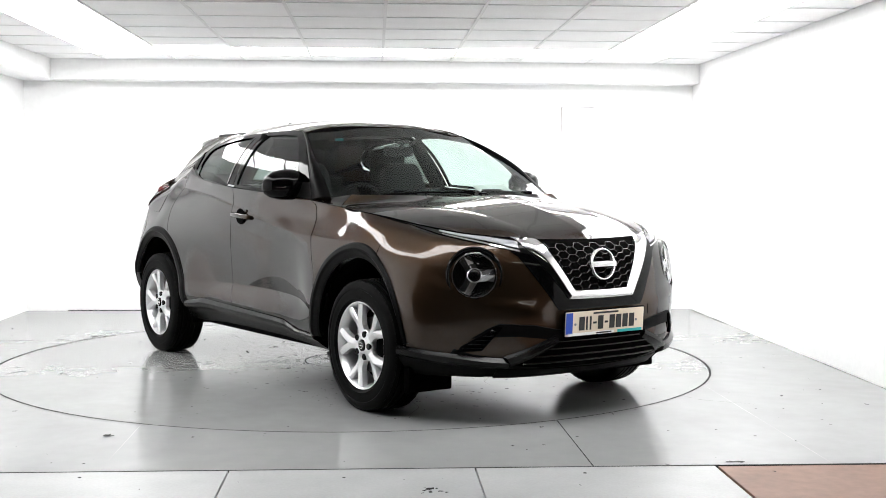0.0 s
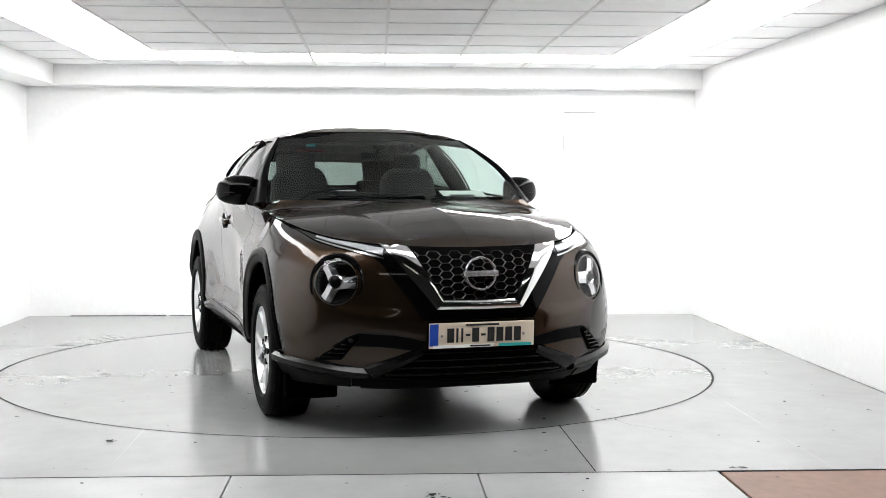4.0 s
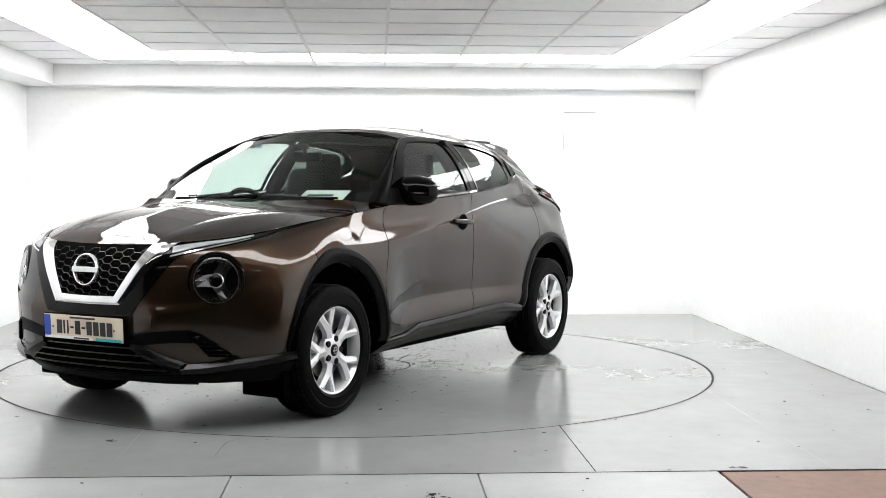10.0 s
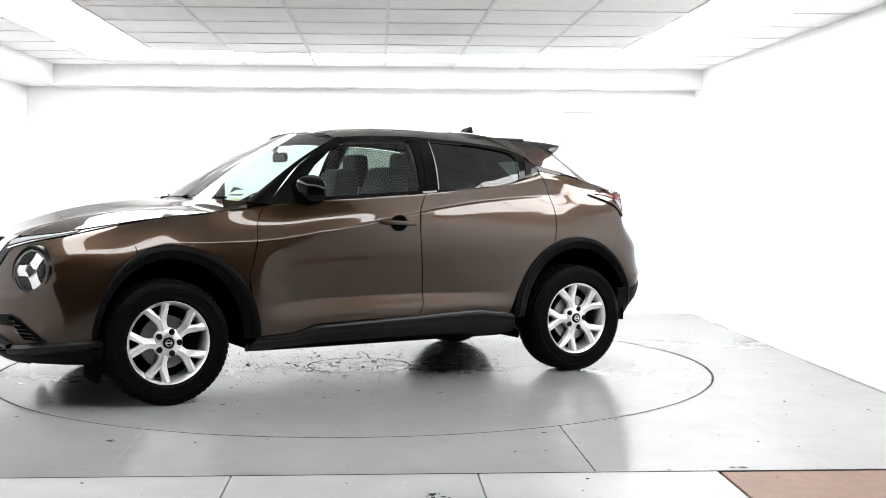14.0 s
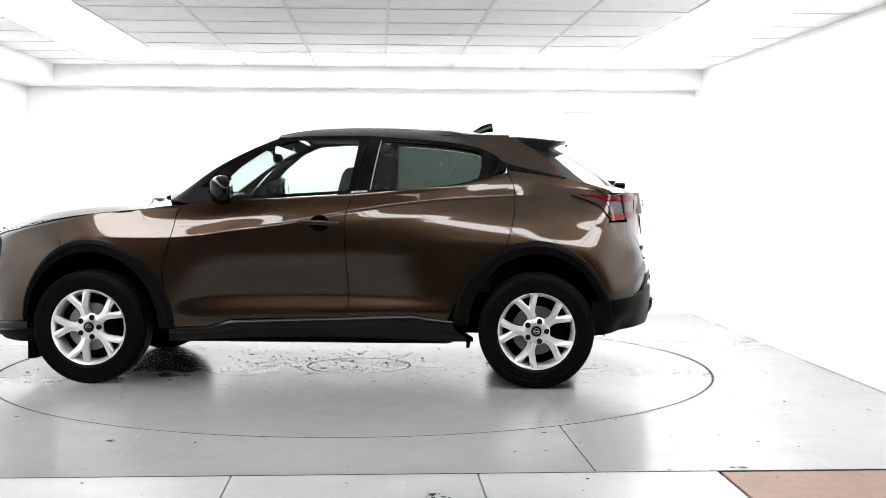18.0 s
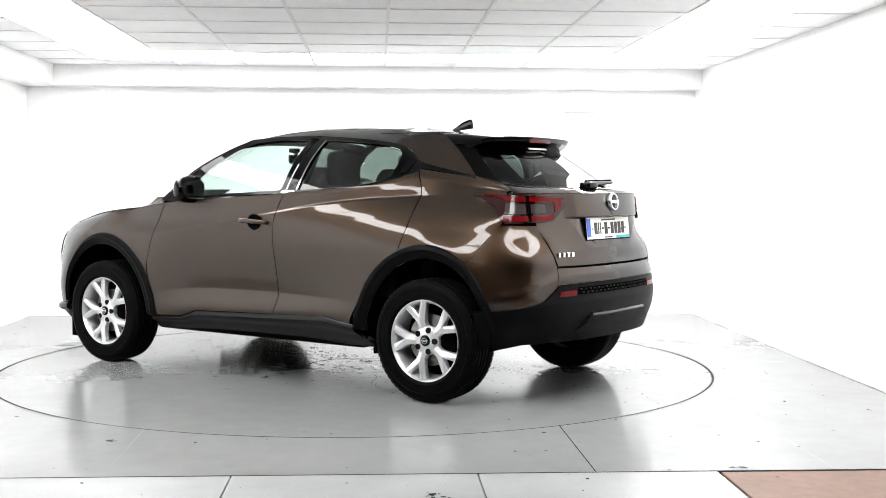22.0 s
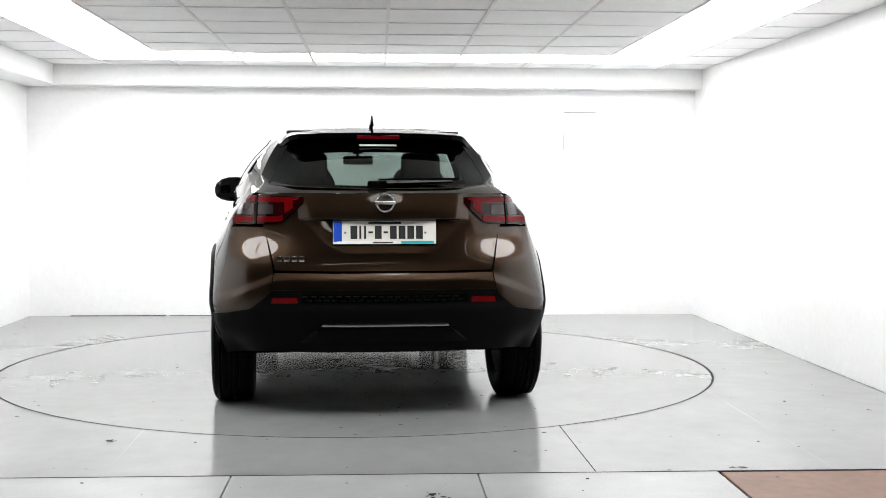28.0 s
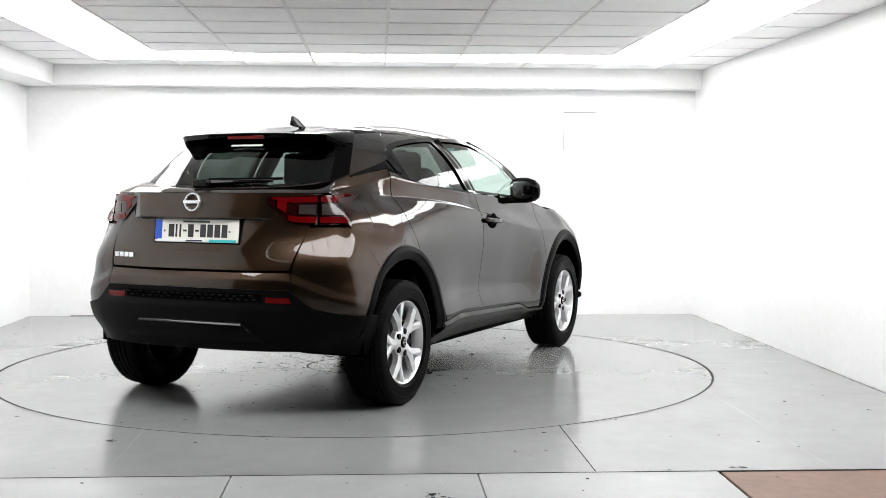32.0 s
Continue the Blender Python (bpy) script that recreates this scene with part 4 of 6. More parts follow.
def pair(name, g, mat, parent, out, lift=0.004, fold=0.012, label=""):
    return [part(name, panel(g, out, fold, lift, mirror=k), mat, parent, label) for k in (False, True)]


def front_patch(bottom, top, left, right, n=24, m=16, straight=True):
    return front_at(coons(curve(bottom, n, straight), curve(top, n, straight), curve(left, m, straight), curve(right, m, straight)))


def rear_patch(bottom, top, left, right, n=24, m=16, straight=True):
    return rear_at(coons(curve(bottom, n, straight), curve(top, n, straight), curve(left, m, straight), curve(right, m, straight)))


def loop_panel(outer, inner, n=120):
    """A frame on the car's side between two closed outlines in (x, z)."""
    a = curve(outer + outer[:1], n, True)
    b = curve(inner + inner[:1], n, True)
    # match the loops by the angle round their common middle
    c = np.mean(np.array(inner), axis=0)
    def by_angle(p):
        ang = np.unwrap(np.arctan2(p[:, 1] - c[1], (p[:, 0] - c[0]) * 0.5))
        q = np.linspace(0, 2 * np.pi, n) * np.sign(ang[-1] - ang[0]) - np.pi
        full = np.concatenate([p, p, p])
        fa = np.concatenate([ang - (ang[-1] - ang[0]), ang, ang + (ang[-1] - ang[0])])
        o = np.argsort(fa)
        q = np.sort(q)
        return np.stack([np.interp(q, fa[o], full[o, k]) for k in range(2)], -1)
    a, b = by_angle(a), by_angle(b)
    t = np.linspace(0, 1, 4)[:, None, None]
    return side_at(a[None] * (1 - t) + b[None] * t)


def build_glasshouse(car):
    up = lambda x, z, d=0.0: (x, float(upper_y(x, z)) + d, z)
    # windscreen
    b = curve([(1.03, 0, 1.080), (0.990, 0.42, 1.085), (0.845, 0.762, 1.086)], 30)
    t = curve([(0.292, 0, 1.496), (0.282, 0.25, 1.488), (0.238, 0.570, 1.452)], 30)
    le = curve([(1.03, 0, 1.080), (0.66, 0, 1.305), (0.292, 0, 1.496)], 30)
    ri = curve([(0.845, 0.762, 1.086), (0.560, 0.688, 1.278), (0.238, 0.570, 1.452)], 30)
    g = coons(b, t, le, ri)
    part("windscreen", panel(whole(g), (1, 0, 1), 0.0), M_SCREEN, car, "lightly tinted windscreen").visible_shadow = False
    # black border printed along the top of the screen
    top = g[25:, :].copy()
    part("screen_border", panel(whole(top), (1, 0, 1), 0.0, -0.004), M_DARK, car)
    # windscreen pillars
    lo = curve([(0.848, 0.766, 1.084), (0.560, 0.692, 1.280), (0.226, 0.574, 1.455)], 40)
    hi = curve([up(x, z, 0.002) for x, z in ((0.735, 1.070), (0.655, 1.165), (0.528, 1.288), (0.329, 1.405), (0.175, 1.462))], 40)
    g = coons(curve([lo[0], (0.800, 0.800, 1.078), hi[0]], 8), curve([lo[-1], hi[-1]], 8), lo, hi)
    bul = np.sin(np.pi * np.linspace(0, 1, 8))[None, :, None] * np.array([0.012, 0.008, 0.006])
    pair("windscreen_pillar", g + bul, M_CLAD, car, (0.5, 0.8, 0.3), 0.0, 0.015, "gloss black windscreen pillar")
    # side window frames and panes
    belt = lambda xs: [(x, float(belt_z(x)) + 0.003) for x in xs]
    outer_f = belt((-0.256, 0.0, 0.30, 0.60, 0.725)) + [(0.650, 1.165), (0.520, 1.290), (0.325, 1.408), (0.175, 1.464), (-0.02, 1.474), (-0.312, 1.472)]
    inner_f = [(-0.222, 1.146), (0.0, 1.133), (0.30, 1.116), (0.50, 1.103), (0.585, 1.098), (0.530, 1.175), (0.425, 1.285), (0.285, 1.386), (0.158, 1.437), (-0.02, 1.449), (-0.262, 1.449)]
    outer_r = belt((-0.266, -0.50, -0.88)) + [(-1.04, 1.222), (-1.143, 1.275), (-1.138, 1.312), (-1.072, 1.356), (-0.984, 1.398), (-0.874, 1.422), (-0.743, 1.439), (-0.59, 1.453), (-0.322, 1.471)]
    inner_r = [(-0.352, 1.147), (-0.50, 1.154), (-0.80, 1.177), (-0.92, 1.200), (-0.975, 1.222), (-0.995, 1.30), (-0.990, 1.355), (-0.960, 1.380), (-0.87, 1.402), (-0.74, 1.420), (-0.59, 1.434), (-0.395, 1.446)]
    for name, o, i, mat in (("front", outer_f, inner_f, M_WINDOW), ("rear", outer_r, inner_r, M_PRIVACY)):
        g = loop_panel(o, i)
        for k in (False, True):
            part(name + "_window_frame", panel(g, (0, 1, 0), 0.0, 0.002, mirror=k), M_GLOSS, car, "gloss black window frame")
        c = np.mean(np.array(i), axis=0)
        lp = curve(i + i[:1], 64, True)
        rings = [lp * f + c * (1 - f) for f in (1.02, 0.75, 0.5, 0.25, 0.02)]
        g = side_at(np.array(rings))
        for k in (False, True):
            part(name + "_side_window", panel(g, (0, 1, 0), 0.0, -0.006, mirror=k), mat, car, "clear side window" if name == "front" else "dark privacy side window").visible_shadow = False
    # hidden rear door handle in the pillar cover
    side_panel("pillar_handle", [(-1.075, 1.252), (-1.03, 1.240)], [(-1.105, 1.315), (-1.055, 1.338)], [(-1.075, 1.252), (-1.105, 1.315)], [(-1.03, 1.240), (-1.055, 1.338)], M_CLAD, car, n=6, m=8, lift=0.008)
    # bright strips at the foot of the middle pillar
    side_panel("pillar_strip", [(-0.33, 1.136), (-0.235, 1.130)], [(-0.33, 1.145), (-0.235, 1.139)], [(-0.33, 1.136), (-0.33, 1.145)], [(-0.235, 1.130), (-0.235, 1.139)], M_CHROME, car, n=4, m=3, lift=0.005, fold=0.004)
    side_panel("pillar_edge", [(-0.350, 1.150), (-0.344, 1.150)], [(-0.393, 1.440), (-0.388, 1.440)], [(-0.350, 1.150), (-0.393, 1.440)], [(-0.344, 1.150), (-0.388, 1.440)], M_CHROME, car, n=3, m=12, lift=0.006, fold=0.004)
    # black strip that parts the roof from the quarter panel
    side_panel("pillar_band", [(-1.49, 1.219), (-1.30, 1.250), (-1.148, 1.272)], [(-1.49, 1.230), (-1.30, 1.276), (-1.142, 1.312)], [(-1.49, 1.219), (-1.49, 1.230)], [(-1.148, 1.272), (-1.142, 1.312)], M_GLOSS, car, n=20, m=5, lift=0.001)
    # rear pillars, rear window and the shelf under it
    rim = roof_end(121)
    sail = [tuple(p) for p in rim[rim[:, 2] < 1.43][::4]] + [tuple(rim[-1])]
    wedge = [(-1.375, 0.475, 1.402), (-1.485, 0.530, 1.300), (-1.610, 0.575, 1.195)]
    lo, hi = curve(sail, 24), curve(wedge, 24)
    g = coons(curve([sail[0], wedge[0]], 8), curve([sail[-1], wedge[-1]], 8), lo, hi)
    pair("rear_pillar", g, M_CLAD, car, (-0.4, 0.8, 0.3), 0.0, 0.012, "gloss black rear pillar")
    b = curve([(-1.855, 0, 1.162), (-1.815, 0.30, 1.168), (-1.720, 0.475, 1.180), (-1.610, 0.575, 1.195)], 24)
    t = curve([(-1.44, 0, 1.420), (-1.425, 0.25, 1.416), (-1.375, 0.475, 1.402)], 24)
    le = curve([(-1.855, 0, 1.162), (-1.66, 0, 1.297), (-1.44, 0, 1.420)], 20)
    g = coons(b, t, le, curve(wedge[::-1], 20))
    part("rear_window", panel(whole(g), (-1, 0, 1), 0.0), M_REARGLASS, car, "dark tinted rear window").visible_shadow = False
    part("rear_window_border", panel(whole(g[14:]), (-1, 0, 1), 0.0, -0.004), M_DARK, car)
    pair("rear_window_side_border", g[:15, 17:], M_DARK, car, (-1, 0, 1), -0.004, 0.0)
    part("rear_window_foot_border", panel(whole(g[:2]), (-1, 0, 1), 0.0, -0.005), M_DARK, car)
    edge = np.concatenate([curve([(-1.965, 0, 1.135), (-1.945, 0.32, 1.135), (-1.850, 0.58, 1.135), (-1.765, 0.650, 1.137)], 30), curve([side_at([(-1.745, 1.140)])[0], side_at([(-1.64, 1.172)])[0], side_at([(-1.49, 1.216)])[0]], 10)])
    inner = np.concatenate([curve(b, 30), curve([(-1.600, 0.580, 1.198), (-1.545, 0.600, 1.213), (-1.49, 0.616, 1.229)], 10)])
    t_ = np.linspace(0, 1, 6)[:, None, None]
    g = edge[None] * (1 - t_) + inner[None] * t_
    g[..., 2] += 0.006 * np.sin(np.pi * t_[..., 0])
    part("tailgate_shelf", panel(whole(g), (-0.3, 0, 1), 0.0, 0.002), M_PAINT, car)
    # spoiler
    rim = roof_end(121)
    cut = int(np.argmin(np.abs(rim[:, 2] - 1.405)))
    f = curve(rim[:cut + 1], 30)
    r = curve([(-1.535, 0, 1.459), (-1.525, 0.22, 1.457), (-1.495, 0.38, 1.452), (-1.452, 0.468, 1.444), (-1.35, f[-1, 1] - 0.012, 1.402)], 30)
    r2 = r + np.array([0.012, -0.004, -0.026])
    u2 = curve([(-1.44, 0, 1.412), (-1.43, 0.25, 1.408), (-1.40, 0.42, 1.400), (-1.335, f[-1, 1] - 0.018, 1.385)], 30)
    rowsg = [f + (r - f) * q + np.array([0, 0, 0.004 * math.sin(math.pi * q)]) for q in np.linspace(0, 1, 8)] + [r2, u2]
    spoiler = part("spoiler", panel(whole(np.array(rowsg)), (-0.3, 0, 1), 0.01), M_GLOSS, car, "gloss black roof spoiler")
    part("brake_light", box(0.012, 0.23, 0.020, (-1.521, 0, 1.436), 0.003), M_RED, spoiler, "dark red high brake light")
    # dealer strip below the spoiler, lettering as a plain bar
    part("rear_sticker", box(0.004, 0.20, 0.014, (-1.508, 0.0, 1.392), 0.001, turn=pose(0, 0, 0, 0, 58, 0)), M_PAPER, car)
    # aerial
    fin = prism([(-0.10, 0.0), (0.085, 0.0), (0.03, 0.018), (-0.03, 0.048), (-0.088, 0.058), (-0.098, 0.05)], 0.028, pose(-0.955, 0.014, 1.513, 0, 6, 0), 0.006)
    for v in fin.verts:
        v.co.y *= 1 - 0.65 * min(1.0, max(0.0, (v.co.z - 1.505) / 0.06))
    part("aerial", fin, M_GLOSS, car, "gloss black shark-fin aerial")
    # wipers
    part("wiper", join(rod((0.965, -0.50, 1.096), (0.985, 0.10, 1.104), 0.009, 8), rod((0.970, 0.10, 1.112), (0.945, -0.42, 1.112), 0.006, 6)), M_DARK, car)
    part("wiper", join(rod((0.990, 0.14, 1.096), (0.915, 0.58, 1.100), 0.009, 8), rod((0.905, 0.60, 1.106), (0.965, 0.17, 1.112), 0.006, 6)), M_DARK, car)
    wiper = part("rear_wiper", join(rod((-1.865, 0.02, 1.186), (-1.812, -0.36, 1.198), 0.016, 8, 0.008), box(0.07, 0.10, 0.04, (-1.865, 0.03, 1.180), 0.014)), M_GLOSS, car, "black rear wiper")
    part("wiper_blade", rod((-1.835, 0.02, 1.204), (-1.785, -0.40, 1.210), 0.007, 6), M_DARK, wiper)


def emblem(parent, at, r=0.058):
    """A plain chrome ring with a bar across it."""
    prof = [(r - 0.011, 0.004), (r - 0.008, 0.010), (r - 0.003, 0.010), (r, 0.004), (r, -0.008), (r - 0.011, -0.008), (r - 0.011, 0.004)]
    bm = join(lathe(prof, 40), box(2.15 * r, 0.014, 0.34 * r, (0, 0.004, 0), 0.004))
    return part("emblem", bm, M_BADGE, parent, "chrome ring emblem with a bar", at=at)


def number_plate(parent, x, z, front):
    """White plate with its blue band; the characters are plain bars. Lies in the (y, z) plane, facing along +y of its own space."""
    turn = -90 if front else 90
    plate = part("number_plate", box(0.520, 0.008, 0.118, (0, 0, 0), 0.003), M_PLATECREAM if front else M_PLATE, parent, "cream number plate with a blue band" if front else "white number plate with a blue band", smooth=False, at=pose(x, 0, z, 0, 0, turn) @ pose(0, 0, 0, -3 if front else 6))
    part("holder", join(box(0.530, 0.006, 0.010, (0, -0.001, 0.060), 0.002), box(0.530, 0.006, 0.010, (0, -0.001, -0.060), 0.002), box(0.006, 0.006, 0.12, (0.262, -0.001, 0)), box(0.006, 0.006, 0.12, (-0.262, -0.001, 0))), M_DARK, plate, smooth=False)
    part("blue_band", box(0.042, 0.002, 0.102, (0.236, 0.0052, 0.004)), M_BLUE, plate, smooth=False)
    part("strip", box(0.300, 0.002, 0.014, (0.09, 0.0052, -0.051)), M_PAPER, plate, smooth=False)
    part("strip", box(0.165, 0.002, 0.014, (-0.165, 0.0052, -0.051)), M_TEAL, plate, smooth=False)
    part("small_lettering_bar", box(0.165, 0.002, 0.009, (0.0, 0.0056, 0.047)), M_INK, plate, smooth=False)
    part("small_lettering_bar", box(0.10, 0.002, 0.007, (0.01, 0.0064, -0.051)), M_INK, plate, smooth=False)
    x0 = 0.172
    for w, gap, h, dz in ((0.034, 0.010, 0.066, 0), (0.010, 0.014, 0.066, 0), (0.010, 0.012, 0.066, 0), (0.022, 0.010, 0.010, 0), (0.034, 0.010, 0.066, 0), (0.022, 0.010, 0.010, 0), (0.034, 0.010, 0.066, 0), (0.034, 0.010, 0.066, 0), (0.034, 0.010, 0.066, 0), (0.034, 0.0, 0.066, 0)):
        part("character_bar", box(w, 0.002, h, (x0 - w / 2, 0.0056, 0.0 + dz), 0.0), M_INK, plate, smooth=False)
        x0 -= w + gap
    for sx in (0.198, -0.205):
        part("screw", rod((sx, 0.004, -0.002), (sx, 0.0075, -0.002), 0.006, 10), M_WHITELENS, plate)
    return plate


def frame_at(p, normal):
    """A pose at p whose +y looks along the normal, with z kept upright."""
    n = Vector(normal).normalized()
    xx = n.cross(Vector((0, 0, 1))).normalized()
    zz = xx.cross(n)
    m = Matrix((xx, n, zz)).transposed().to_4x4()
    m.translation = p
    return m


TOW_Y, TOW_MIRROR = 0.335, False


def build_front(car):
    # chrome-edged V of the grille and the black band outside it
    black = front_patch([(0.0, 0.556), (0.275, 0.556)], [(0.0, 0.612), (0.21, 0.612)], [(0, 0.556), (0, 0.612)], [(0.275, 0.556), (0.21, 0.612)], 24, 6)
    part("grille_surround", panel(whole(black), (1, 0, 0), 0.008, 0.004), M_GLOSS, car)
    arm = front_patch([(0.205, 0.596), (0.262, 0.556), (0.278, 0.566)], [(0.435, 0.905), (0.46, 0.880), (0.475, 0.835)], [(0.205, 0.596), (0.435, 0.905)], [(0.278, 0.566), (0.448, 0.815), (0.475, 0.835)], 10, 30)
    pair("grille_arm", arm, M_GLOSS, car, (1, 0, 0), 0.005, 0.008, "gloss black band beside the grille")
    # grille ground: a near-black sheet on the skin in place of a shaded recess
    ground = front_patch([(0.0, 0.632), (0.172, 0.632)], [(0.0, 0.884), (0.345, 0.888)], [(0, 0.632), (0, 0.884)], [(0.172, 0.632), (0.345, 0.888)], 24, 20)
    part("grille", panel(whole(ground), (1, 0, 0), 0.0, 0.004), M_DARK, car, "near-black sheet for the shaded depth behind the honeycomb")
    # honeycomb, each row of cells offset by half
    a_, h_ = 0.0350, 0.0360
    bars = []
    for r in range(0, 10):
        for c in range(-14, 15):
            cy, cz = c * 1.5 * a_, 0.636 + r * h_ + (h_ / 2 if c % 2 else 0)
            ring = [(cy + a_, cz), (cy + a_ / 2, cz + h_ / 2), (cy - a_ / 2, cz + h_ / 2), (cy - a_, cz)]
            for p, q in zip(ring, ring[1:]):
                if all(0.634 < z < 0.886 and abs(y) < 0.172 + (z - 0.632) * 0.68 for y, z in (p, q)):
                    pa, pb = front_at([p])[0], front_at([q])[0]
                    bars.append(rod(pa + np.array([0.007, 0, 0]), pb + np.array([0.007, 0, 0]), 0.0023, 5))
    part("grille_mesh", join(*bars), M_MESH, car)
    chrome = front_patch([(0.210, 0.608), (0.172, 0.642)], [(0.445, 0.908), (0.322, 0.888)], [(0.210, 0.608), (0.445, 0.908)], [(0.172, 0.642), (0.322, 0.888)], 8, 30)
    low = front_patch([(0.0, 0.606), (0.210, 0.608)], [(0.0, 0.638), (0.172, 0.642)], [(0, 0.606), (0, 0.638)], [(0.210, 0.608), (0.172, 0.642)], 20, 8)
    arch_ = np.sin(np.pi * np.linspace(0, 1, 8)) * 0.005
    chrome[..., 0] += arch_[None]
    low[..., 0] += arch_[:, None]
    pair("grille_chrome", chrome, M_CHROME, car, (1, 0, 0), 0.008, 0.016, "chrome V of the grille")
    part("grille_chrome_foot", panel(whole(low), (1, 0, 0), 0.016, 0.008), M_CHROME, car, "chrome foot of the grille")
    emblem(car, frame_at(front_at([(0.0, 0.768)])[0] + np.array([0.026, 0, 0]), (1, 0, 0.12)), 0.079)
    number_plate(car, 2.187, 0.487, True)
    part("plate_bracket", box(0.02, 0.50, 0.10, (2.171, 0, 0.487), 0.006), M_DARK, car)
    # day-running lights
    lo = [(13.02, 0.826), (12.55, 0.864), (12.0, 0.892), (11.4, 0.922), (10.72, 0.963)]
    hi = [(12.99, 0.886), (12.55, 0.902), (12.0, 0.914), (11.4, 0.934), (10.70, 0.968)]
    g = band(lo, hi, 50, 8)
    pods = pair("running_light_pod", g, M_GLOSS, car, (0.6, 0.5, 0.3), 0.004, 0.01, "black running light housing")
    lo2 = [(12.95, 0.852), (12.5, 0.882), (12.0, 0.903), (11.5, 0.924)]
    hi2 = [(12.96, 0.880), (12.5, 0.897), (12.0, 0.911), (11.5, 0.929)]
    g = band(lo2, hi2, 50, 5)
    for k, pod in zip((False, True), pods):
        part("light_guide", panel(g, (0.6, 0.5, 0.3), 0.006, 0.008, mirror=k), M_WHITELENS, pod, "frosted white light guide")
    lo3 = [(12.96, 0.834), (12.5, 0.868), (12.0, 0.894), (11.6, 0.912)]
    hi3 = [(12.96, 0.842), (12.5, 0.874), (12.0, 0.898), (11.6, 0.914)]
    g = band(lo3, hi3, 40, 4)
    for k, pod in zip((False, True), pods):
        part("light_edge", panel(g, (0.6, 0.5, 0.3), 0.004, 0.007, mirror=k), M_SILVER, pod)
    # round headlamps
    p = front_at([(0.650, 0.728)])
    for s in (1, -1):
        at = frame_at((p[0][0] - 0.009, s * (p[0][1] - 0.006), p[0][2] - 0.001), (0.81, s * 0.56, 0.15))
        lamp = part("headlamp", lathe([(0.126, -0.034), (0.123, -0.012), (0.117, -0.003), (0.110, -0.003), (0.106, -0.006), (0.100, -0.010), (0.05, -0.014), (0.0, -0.015)], 48), M_GLOSS, car, "round headlamp with a three-armed reflector", at=at)
        for k in range(3):
            a = math.radians(120 * k + (0 if s > 0 else 180))
            c, d = math.cos(a), math.sin(a)
            q = lambda r, w, h: (r * c - w * d, h, r * d + w * c)
            crest = [q(0.012, 0, 0.007), q(0.055, 0, 0.004), q(0.099, 0, -0.003)]
            one = [q(0.018, -0.031, -0.002), q(0.056, -0.027, -0.004), q(0.093, -0.030, -0.008)]
            two = [q(0.018, 0.031, -0.002), q(0.056, 0.027, -0.004), q(0.093, 0.030, -0.008)]
            arm = mesh_of(crest + one + two, [(0, 1, 4, 3), (1, 2, 5, 4), (1, 0, 6, 7), (2, 1, 7, 8), (3, 4, 5, 8, 7, 6)])
            part("reflector_arm", arm, M_SILVER, lamp, "silver ridged reflector arm", smooth=False)
        part("lamp_bezel", lathe([(0.142, -0.030), (0.138, -0.010), (0.131, 0.000), (0.126, 0.001), (0.118, -0.004), (0.113, -0.012)], 64), M_GLOSS, lamp, "gloss black flange round the lamp")
        part("lamp_ring", lathe([(0.109, -0.006), (0.107, -0.001), (0.104, -0.001), (0.103, -0.006)], 48), M_STEEL, lamp)
        part("lamp_bowl", lathe([(0.105, -0.003), (0.100, -0.008), (0.05, -0.012), (0.0, -0.013)], 40), M_DARK, lamp)
        part("projector", lathe([(0.036, -0.012), (0.036, 0.004), (0.031, 0.009), (0.027, 0.005)], 28), M_SILVER, lamp)
        part("projector_lens", lathe([(0.028, 0.004), (0.020, 0.010), (0.010, 0.0125), (0.0, 0.013)], 28), M_GLOSS, lamp, "dark projector lens")
        part("lens", lathe([(0.112, -0.002), (0.09, 0.008), (0.06, 0.0125), (0.03, 0.014), (0.0, 0.0145)], 40), M_LENS, lamp).visible_shadow = False
    # lower face: a satin black mask with a dark intake, slatted outer vents and a raised lip
    mask = front_patch([(0.0, 0.236), (0.42, 0.236), (0.690, 0.240)], [(0.0, 0.458), (0.27, 0.462), (0.40, 0.490), (0.560, 0.500)], [(0, 0.236), (0, 0.458)], [(0.690, 0.240), (0.735, 0.352), (0.715, 0.388), (0.600, 0.482), (0.560, 0.500)], 60, 30)
    mask[..., 0] -= 0.010 * np.sin(np.pi * np.linspace(0, 1, 30))[:, None]
    part("lower_mask", panel(whole(mask), (1, 0, 0), 0.006, 0.007), M_CLAD, car, "satin black lower front mask")
    # intake and vents are near-black sheets whose colour stands for shaded openings
    intake = front_patch([(0.0, 0.276), (0.30, 0.278), (0.45, 0.296)], [(0.0, 0.432), (0.15, 0.430), (0.26, 0.418)], [(0, 0.276), (0, 0.432)], [(0.45, 0.296), (0.47, 0.330), (0.26, 0.418)], 24, 14)
    part("lower_intake", panel(whole(intake), (1, 0, 0), 0.004, 0.009), M_DARK, car)
    for z in (0.404, 0.370, 0.336, 0.302):
        half = np.interp(z, [0.296, 0.330, 0.418], [0.43, 0.46, 0.27])
        w = np.linspace(-half, half, 24)
        pts = front_at(np.stack([w, np.full(24, z)], -1))
        part("intake_slat", join(*[rod(pts[i] + [0.008, 0, 0], pts[i + 1] + [0.008, 0, 0], 0.007, 6) for i in range(23)]), M_SKID, car)
    part("radar_cover", box(0.02, 0.165, 0.088, (2.146, 0, 0.378), 0.008, turn=None), M_SKID, car, "flat black sensor cover in the intake")
